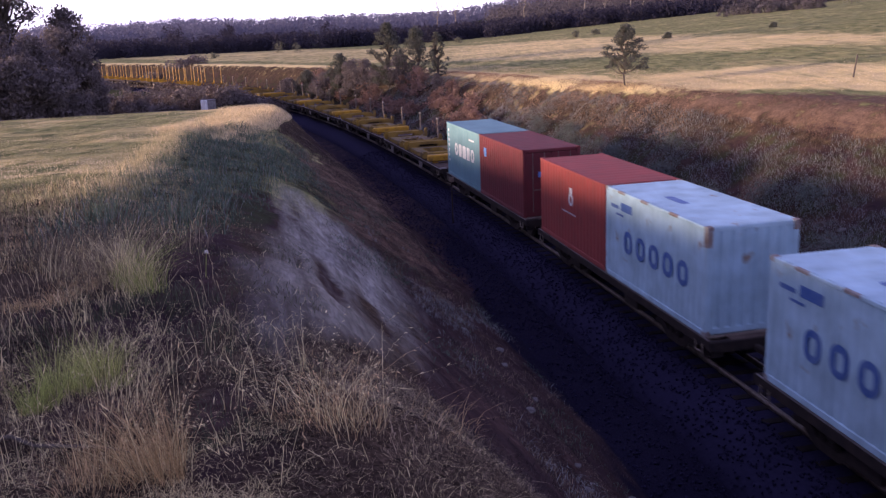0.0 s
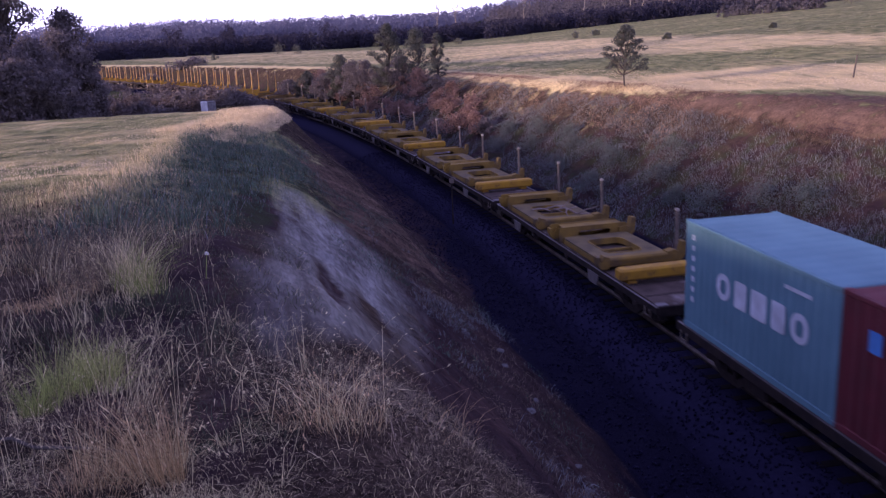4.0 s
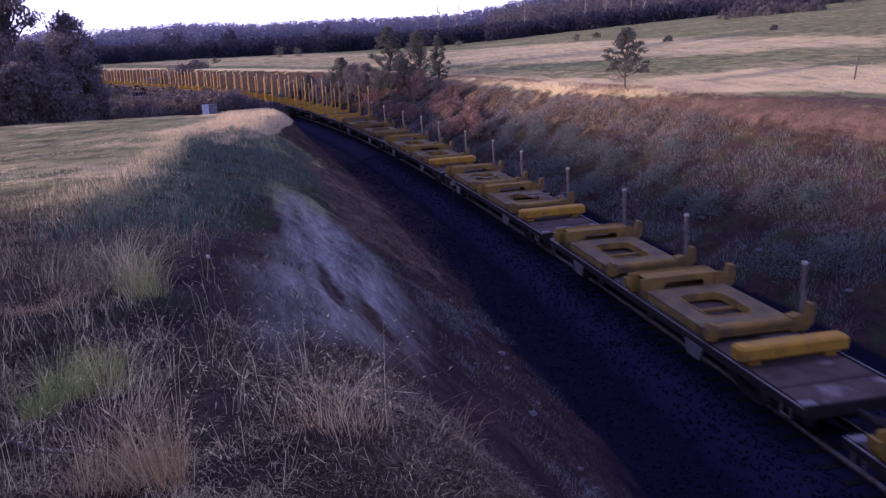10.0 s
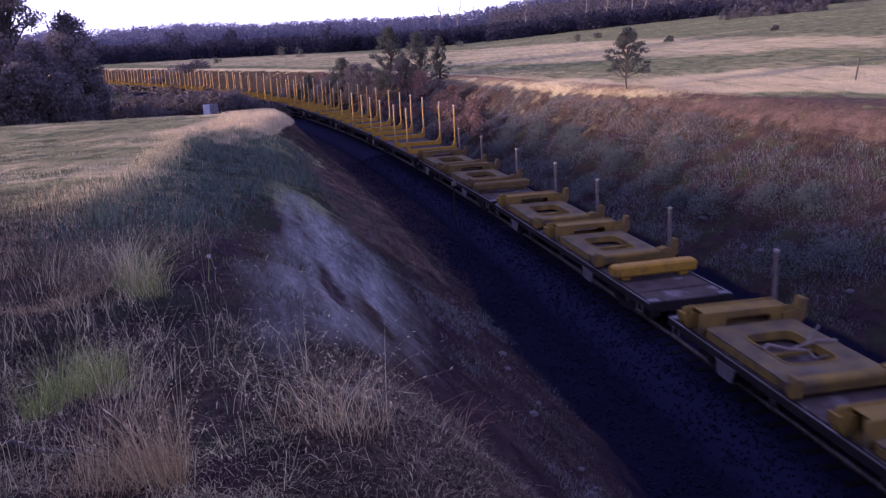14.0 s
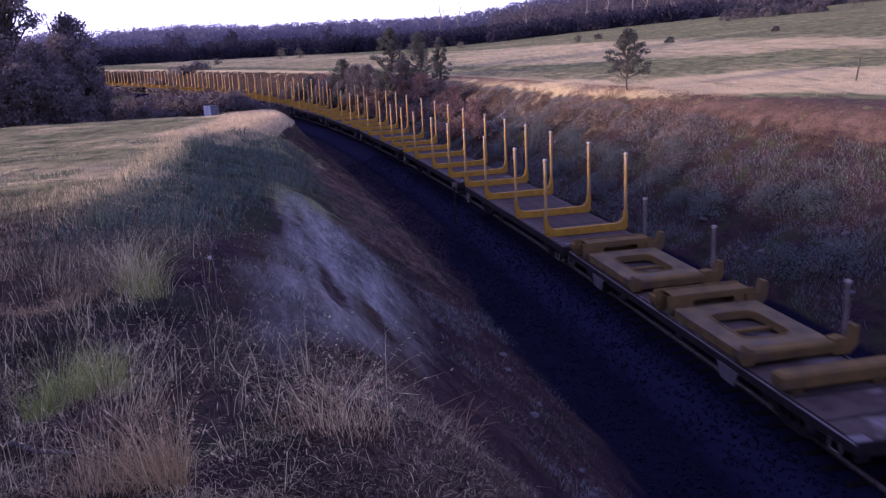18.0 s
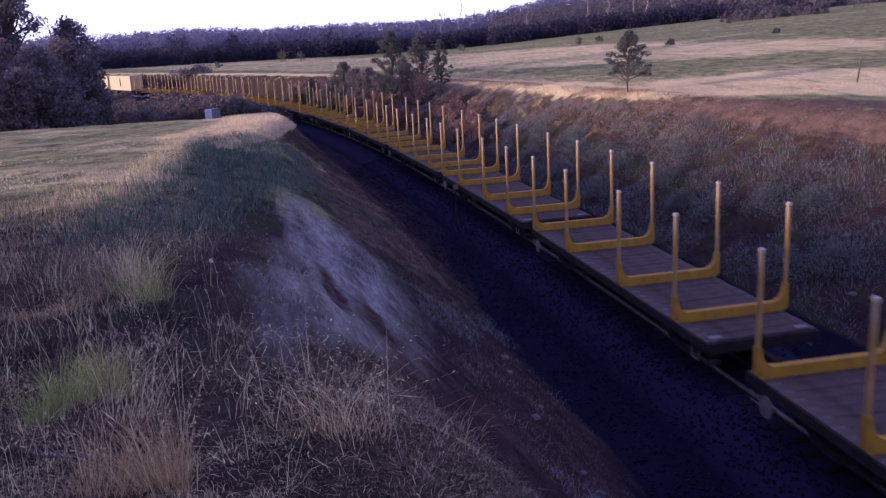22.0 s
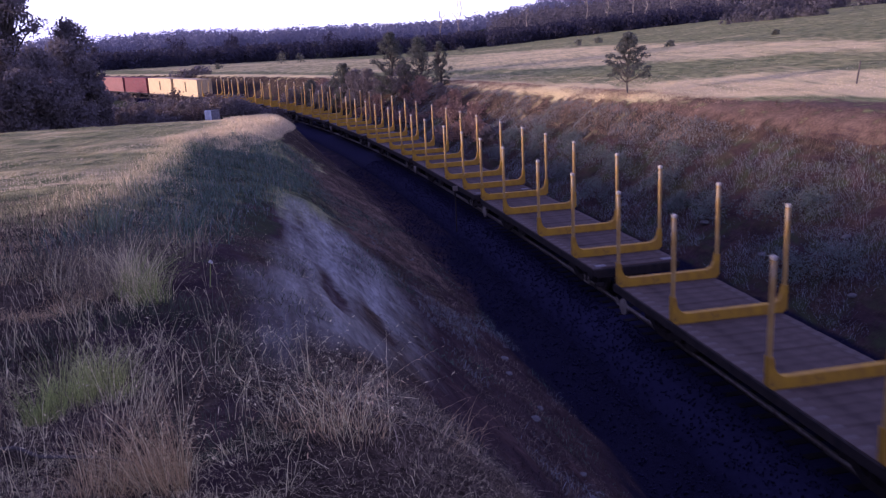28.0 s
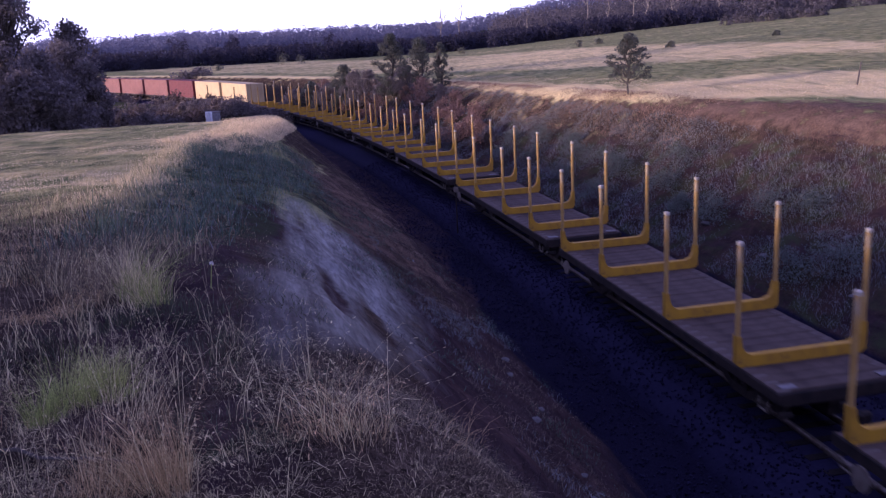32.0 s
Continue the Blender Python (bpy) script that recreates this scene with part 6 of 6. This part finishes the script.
def build_trees():
    tree("young_tree", "lone young gum tree with a thin bare stem above the cutting", *spot(12.2, 56.4), 3.75, 1.95, 0.06, 6800, M_WATTLE, M_BARK, 5, 0.30, 46, dense=0.20, shape=0.95, flat=0.45, stem=0.010)
    for turn, dist, high, spread, n, seed, mat in ((-3.0, 97, 6.7, 2.0, 2600, 11, M_WATTLE), (-6.1, 106, 5.0, 2.1, 2200, 12, M_WATTLE), (-8.3, 112, 4.4, 2.0, 1600, 13, M_WATTLE),
                                                   (-1.2, 92, 5.0, 2.0, 1700, 14, M_WATTLE), (0.2, 88, 4.4, 1.0, 700, 15, M_WATTLE), (-4.6, 101, 3.6, 2.2, 1700, 16, M_LEAF_DARK),
                                                   (-2.2, 94, 3.0, 1.8, 1500, 17, M_LEAF_DARK), (-7.2, 109, 3.2, 2.2, 1500, 18, M_LEAF_DARK), (-9.5, 113, 3.5, 2.2, 1600, 19, M_LEAF_DARK),
                                                   (-5.4, 103, 4.2, 2.2, 1700, 20, M_LEAF_DARK)):
        tree("wattle_tree", "small olive-green wattle tree beside the railway", *spot(turn, dist), high, spread * 1.1, 0.085, n * 4, mat, M_BARK, seed, 0.05, 56, "wattle trees by the track", dense=0.24, shape=0.3, flat=0.7)
    for i in range(40):
        rng = np.random.default_rng(100 + i)
        tree("scrub_bush", "low reddish dry scrub bush beside the railway", *on_line(-38 - i * 1.5 + rng.uniform(-1, 1), -5.2 - rng.uniform(0, 4.6) * min(1.0, 0.4 + 0.05 * i))[:2], rng.uniform(0.8, 1.6), rng.uniform(0.8, 1.5), 0.09, 1100,
             M_LEAF_RED if i % 6 else M_LEAF_DARK, M_BARK, 200 + i, 0.05, 8, "scrub bushes by the track", dense=0.5, limbs=False)
    for i in range(22):
        rng = np.random.default_rng(300 + i)
        tree("slope_bush", "grey-green bush on the far slope of the cutting", *on_line(-34 + i * 2.0 + rng.uniform(-1, 1), -5.0 - rng.uniform(0, 3.2))[:2], rng.uniform(0.5, 1.0), rng.uniform(0.7, 1.4), 0.042, 1800,
             M_BUSH, M_BARK, 400 + i, 0.05, 8, "bushes on the far slope", dense=0.55, limbs=False)
    # dark trees at the paddock's end
    for turn, dist, high, spread, seed in ((-28.5, 92, 9.2, 3.6, 21), (-26.2, 95, 9.6, 3.6, 22), (-24.4, 91, 9.0, 3.2, 23), (-22.9, 96, 9.4, 3.2, 24), (-21.7, 93, 7.6, 2.4, 25), (-25.3, 84, 6.2, 3.0, 26),
                                          (-28.0, 83, 6.6, 3.2, 27), (-23.3, 85, 5.6, 2.6, 28), (-30.8, 90, 9.0, 3.6, 29)):
        tree("dark_tree", "dense dark tree at the end of the paddock", *spot(turn, dist), high, spread, 0.18, 7000, M_LEAF_DARK, M_BARK, seed, 0.04, 26, "dark trees at the paddock end", dense=0.42)
    for turn, dist, high, spread, n, seed in ((-26.0, 120, 20.0, 5.2, 10000, 31), (-22.4, 122, 13.0, 3.6, 4200, 32), (-29.5, 124, 20.0, 4.2, 9000, 33)):
        tree("gum_tree", "tall thin-crowned gum tree against the bright sky", *spot(turn, dist), high, spread, 0.22, n, M_LEAF_DARK, M_BARK, seed, 0.50, 60, "tall gum trees", dense=0.27)
    for i in range(64):
        rng = np.random.default_rng(500 + i)
        turn = -23.5 + 13.2 * (i + 0.5) / 64
        x, y = spot(turn, 96 + 30 * rng.random() * (1 - 0.7 * i / 64))
        tree("thicket_bush", "dark thicket bush between the paddock and the railway", x, y, rng.uniform(1.0, 1.9) + 1.3 * max(0, 1 - i / 40), rng.uniform(1.3, 2.2), 0.15, 900, M_LEAF_DARK if i % 3 else M_LEAF_BROWN, M_BARK,
             600 + i, 0.05, 9, "thicket bushes", dense=0.5, limbs=False)
    for i in range(16):
        rng = np.random.default_rng(580 + i)
        tree("thicket_bush", "dark thicket bush between the paddock and the railway", *spot(-22.5 + i * 0.38, 112 + rng.uniform(0, 22)), rng.uniform(1.2, 2.0), rng.uniform(1.6, 2.4), 0.15, 900, M_LEAF_DARK if i % 3 else M_LEAF_BROWN,
             M_BARK, 700 + i, 0.05, 9, "thicket bushes", dense=0.5, limbs=False)
    for i in range(8):
        rng = np.random.default_rng(550 + i)
        tree("field_scrub", "grey-green scrub behind the railway", *spot(-21.5 + i * 0.9, 176 + rng.uniform(-6, 10)), rng.uniform(1.0, 1.7), 2.4, 0.22, 900, M_LEAF_DARK, M_BARK, 650 + i, 0.05, 9, "scrub behind the track", dense=0.5, limbs=False)
    for turn, dist, high in ((9.1, 185, 1.6), (10.4, 190, 1.3), (-10.0, 255, 3.4), (-8.8, 255, 2.6), (1.6, 245, 1.8), (25.2, 230, 3.2), (14.8, 128, 0.9), (21.0, 130, 0.8), (-14.0, 230, 1.6)):
        tree("paddock_shrub", "small dark shrub in the hill paddock", *spot(turn, dist), high * 0.8, high * 0.7, 0.15, 500, M_LEAF, M_BARK, int(dist + high * 10), 0.05, 7, "shrubs in the hill paddock", dense=0.55, limbs=False)
    for i in range(16):
        rng = np.random.default_rng(900 + i)
        tree("paddock_shrub", "dark shrub in a thicket on the hill paddock", *spot(18.2 + i * 0.36 + rng.uniform(-0.1, 0.1), 226 + rng.uniform(-4, 8) - i * 0.5), rng.uniform(1.4, 2.6), rng.uniform(1.4, 2.4), 0.2, 700, M_LEAF_SIDE, M_BARK,
             950 + i, 0.05, 8, "shrubs in the hill paddock", dense=0.5, limbs=False)
    # far woods
    rng = np.random.default_rng(9)
    vs, fs, n0 = [], [], 0

    def wood_tree(x, y, high, spread, count, size):
        nonlocal n0
        z = float(land(np.array([x]), np.array([y]), False)[0])
        c = np.array([[x + rng.normal(0, spread * 0.45), y + rng.normal(0, spread * 0.45), z + high * f] for f in (0.14, 0.34, 0.52, 0.70, 0.86, 0.97)])
        v, f = leaves(c, np.array([0.6, 0.65, 0.65, 0.55, 0.42, 0.25]) * spread, count, size, rng, 1.0)
        vs.append(v)
        fs.append(f + n0)
        n0 += len(v)
        t = 0.02 * high
        vs.append(np.array([(x - t, y, z), (x + t, y, z), (x + t * 0.4, y, z + high * 0.8), (x - t * 0.4, y, z + high * 0.8)]))
        fs.append(np.array([[n0, n0 + 1, n0 + 2, n0 + 3]]))
        n0 += 4

    for i in range(480):
        turn = rng.uniform(-31, 17.5)
        x, y = spot(turn, rng.uniform(300, 352))
        wood_tree(x, y, rng.uniform(3.8, 5.8), rng.uniform(3.2, 5.0), 190, 0.54)
    for turn, n in ((-16.1, 5), (-12.7, 6), (-6.5, 3)):
        for i in range(n):
            x, y = spot(turn + rng.uniform(-0.45, 0.45), rng.uniform(318, 345))
            wood_tree(x, y, rng.uniform(8.0, 10.2), rng.uniform(2.6, 3.6), 260, 0.40)
    tagged(new("far_woods", raw_mesh("far_woods", np.concatenate(vs), np.concatenate(fs), M_LEAF_FAR)), "dark belt of gum woods beyond the fields", "woods", kind="stuff")
    vs, fs, n0 = [], [], 0
    for i in range(330):
        turn = rng.uniform(3.5, 18)
        x, y = spot(turn, rng.uniform(345, 480))
        wood_tree(x, y, rng.uniform(7, 13), rng.uniform(2.6, 4.6), 190, 0.42)
    for i in range(240):
        turn = rng.uniform(14.5, 31)
        x, y = spot(turn, rng.uniform(330, 400) - (turn - 14) * 1.5)
        wood_tree(x, y, rng.uniform(4, 8.5), rng.uniform(2.4, 4.2), 150, 0.45)
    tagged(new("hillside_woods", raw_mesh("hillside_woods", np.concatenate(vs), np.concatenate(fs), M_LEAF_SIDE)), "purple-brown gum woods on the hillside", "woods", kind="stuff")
    vs, fs, n0 = [], [], 0
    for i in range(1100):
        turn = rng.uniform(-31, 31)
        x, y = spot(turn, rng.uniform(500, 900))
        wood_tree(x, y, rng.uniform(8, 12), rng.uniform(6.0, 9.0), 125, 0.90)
    for i in range(16):
        x, y = spot(rng.uniform(-3, 8), rng.uniform(700, 860))
        wood_tree(x, y, rng.uniform(15, 19), rng.uniform(2.5, 3.6), 60, 0.6)
    for j, (turn, dist, high) in enumerate(((9.6, 338, 15), (12.6, 336, 17), (13.4, 335, 15), (14.9, 333, 14), (10.9, 340, 13), (17.6, 330, 11), (1.5, 372, 19), (0.3, 376, 17), (5.9, 345, 13))):
        rr = np.random.default_rng(800 + j)
        x, y = spot(turn, dist)
        snag = Shape()
        limb(snag, (0, 0, 0), (rr.normal(0, 0.6), 0, high), 0.30, 0.10, rr, 6, 0.2)
        for q in range(6):
            f, a = rr.uniform(0.45, 0.9), rr.uniform(0, 6.28)
            limb(snag, (0, 0, high * f), (math.cos(a) * high * 0.16, math.sin(a) * high * 0.16, high * (f + 0.16)), 0.12, 0.05, rr, 3)
        o = part("dead_tree", snag, M_PALE_BARK)
        o.matrix_basis = pose(x, y, float(land(np.array([x]), np.array([y]), False)[0]) - 0.2)
        tagged(o, "tall pale bare gum trunk standing in the woods", "tree", "dead gum trees")
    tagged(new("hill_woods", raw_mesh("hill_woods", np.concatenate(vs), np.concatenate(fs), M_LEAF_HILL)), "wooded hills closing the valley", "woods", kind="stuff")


build_trees()


# ---- small things ----
def build_small():
    x, y = spot(-14.72, 93)
    z = float(land(np.array([x]), np.array([y]))[0])
    hut = tagged(new("relay_cabinet"), "small white-fronted grey equipment cabinet beside the railway", "cabinet")
    hut.matrix_basis = pose(x, y, z + 0.12, 0, 0, 55)
    part("plinth", Shape().box((0.3, 0, -0.12), (1.3, 0.9, 0.34), 0.03), M_ROCK, hut, "low concrete footing")
    part("body", Shape().box((0.35, 0, 0.55), (1.15, 0.75, 1.0), 0.08), M_HUT_SIDE, hut)
    part("lid", Shape().box((0.36, 0, 1.09), (1.12, 0.84, 0.08), 0.03), M_HUT_SIDE, hut)
    part("door", Shape().box((-0.36, 0, 0.59), (0.26, 0.84, 1.12), 0.05), M_HUT, hut, "white painted end")
    # leaning fence post on the hill paddock
    x, y = spot(25.55, 50.7)
    fp = part("fence_post", Shape().tube((0, 0, -0.2), (0.16, 0, 1.15), 0.05, 0.04, 8).tube((0.155, 0, 1.14), (0.162, 0, 1.17), 0.035, 0.02, 8), M_BARK)
    fp.matrix_basis = pose(x, y, float(land(np.array([x]), np.array([y]))[0]))
    tagged(fp, "leaning weathered wooden fence post in dry grass", "post")
    mp = tagged(new("track_marker"), "small grey plate on a dark post beside the track", "post")
    mp.matrix_basis = pose(*on_line(-15.5, 2.45, -0.6), 0, 0, math.degrees(np.interp(-15.5, LINE_S, LINE_A)))
    part("post", Shape().box((0, 0, 1.05), (0.06, 0.06, 2.2), 0.01), M_FRAME, mp)
    part("plate", Shape().box((0.05, 0.0, 2.2), (0.03, 0.24, 0.24), 0.01), M_POST, mp, "pale grey plate")
    rng = np.random.default_rng(44)
    shared = []
    for k in range(4):
        bm = bmesh.new()
        bmesh.ops.create_icosphere(bm, subdivisions=2, radius=1.0)
        for v in bm.verts:
            v.co *= 1 + 0.28 * noise.noise(v.co * 1.3 + Vector((k * 7, 0, 0)))
            v.co.z *= 0.6
        me = bpy.data.meshes.new("stone")
        bm.to_mesh(me)
        bm.free()
        me.materials.append(M_ROCK)
        shared.append(me)

    def stone(x, y, size, label, group):
        o = new("stone", shared[int(rng.integers(4))])
        o.matrix_basis = pose(x, y, float(land(np.array([x]), np.array([y]))[0]) + size * 0.12, 0, 0, rng.uniform(0, 360))
        o.scale = (size, size * rng.uniform(0.7, 1.1), size * 0.8)
        tagged(o, label, "stone", group)

    for s, d, size in ((8.2, 6.3, 0.10), (12.4, 6.0, 0.12), (13.2, 5.4, 0.13), (11.6, 6.6, 0.07), (6.2, 6.4, 0.1), (4.0, 5.9, 0.12), (9.9, 6.9, 0.11), (1.5, 6.6, 0.1), (14.3, 6.8, 0.12), (13.9, 5.9, 0.1), (12.9, 6.9, 0.08),
                       (10.8, 5.3, 0.09)):
        stone(*on_line(s, d)[:2], size, "pale stone lying on the dark cut slope", "stones on the slope")
    for s, d, size in ((-3, -5.6, 0.17), (2.0, -5.4, 0.15), (-8.0, -6.2, 0.2), (-1.0, -7.4, 0.17), (4, -5.9, 0.16), (-14, -5.5, 0.15)):
        stone(*on_line(s, d)[:2], size, "pale stone at the foot of the far slope", "stones on the far slope")
    for turn, dist in ((-18.3, 98), (-17.8, 97), (-19.6, 98), (-16.9, 99), (-23.0, 80)):
        stone(*spot(turn, dist), 0.6, "pale boulder at the paddock's end", "boulders")
    # one white flower on a stalk
    x, y = -2.22, 7.75
    fl = tagged(new("white_flower"), "single small white flower on a thin stalk", "flower")
    fl.matrix_basis = pose(x, y, float(land(np.array([x]), np.array([y]))[0]))
    part("stalk", Shape().tube((0, 0, 0), (0.03, 0, 0.24), 0.005, 0.003, 5), M_GREEN, fl)
    pet = Shape()
    for i in range(7):
        a = i * 2 * math.pi / 7
        pet.prism([(0.03, 0.24), (0.03 + 0.020 * math.cos(a - 0.3), 0.24 + 0.020 * math.sin(a - 0.3)), (0.03 + 0.020 * math.cos(a + 0.3), 0.24 + 0.020 * math.sin(a + 0.3))], "y", -0.004 + 0.001 * i, 0.004 + 0.001 * i)
    part("petals", pet, M_FLOWER, fl)
    # fallen twig in the grass
    tw = Shape()
    pts = [Vector((0.15 * k, -0.04 * k + 0.03 * math.sin(k * 1.9), 0.012 * (k % 2))) for k in range(8)]
    for k, p in enumerate(pts):
        rad = 0.011 - 0.001 * k
        tw.v += [(p.x, p.y + rad * math.cos(q * math.pi / 3), p.z + rad * math.sin(q * math.pi / 3)) for q in range(6)]
        if k:
            tw.f += [(6 * k - 6 + q, 6 * k - 6 + (q + 1) % 6, 6 * k + (q + 1) % 6, 6 * k + q) for q in range(6)]
    o = part("fallen_twig", tw, M_BARK)
    x, y = -2.3, 3.9
    o.matrix_basis = pose(x, y, float(land(np.array([x]), np.array([y]))[0]) + 0.04)
    tagged(o, "dead brown twig lying in the grass", "twig")


build_small()


# ---- the train runs ----
def motions():
    times = [0.8 * i for i in range(41)]
    for root, mid, load in MOVERS:
        draw = float(np.interp(mid, (-28, -16), (1.0, 0.0)))
        walk(root, [(t, at_line(mid + gone(t), draw) @ load) for t in times])
    rolls = [0.1 * i for i in range(321)]
    turns = [math.degrees((gone(t) - gone(0)) / 0.45) for t in rolls]
    for ob in list(scene.objects):
        if ob.name.split(".")[0] == "wheelset":
            x = ob.matrix_basis.translation.x
            walk(ob, [(t, pose(x, 0, 0.45, 0, a, 0)) for t, a in zip(rolls, turns)])


motions()
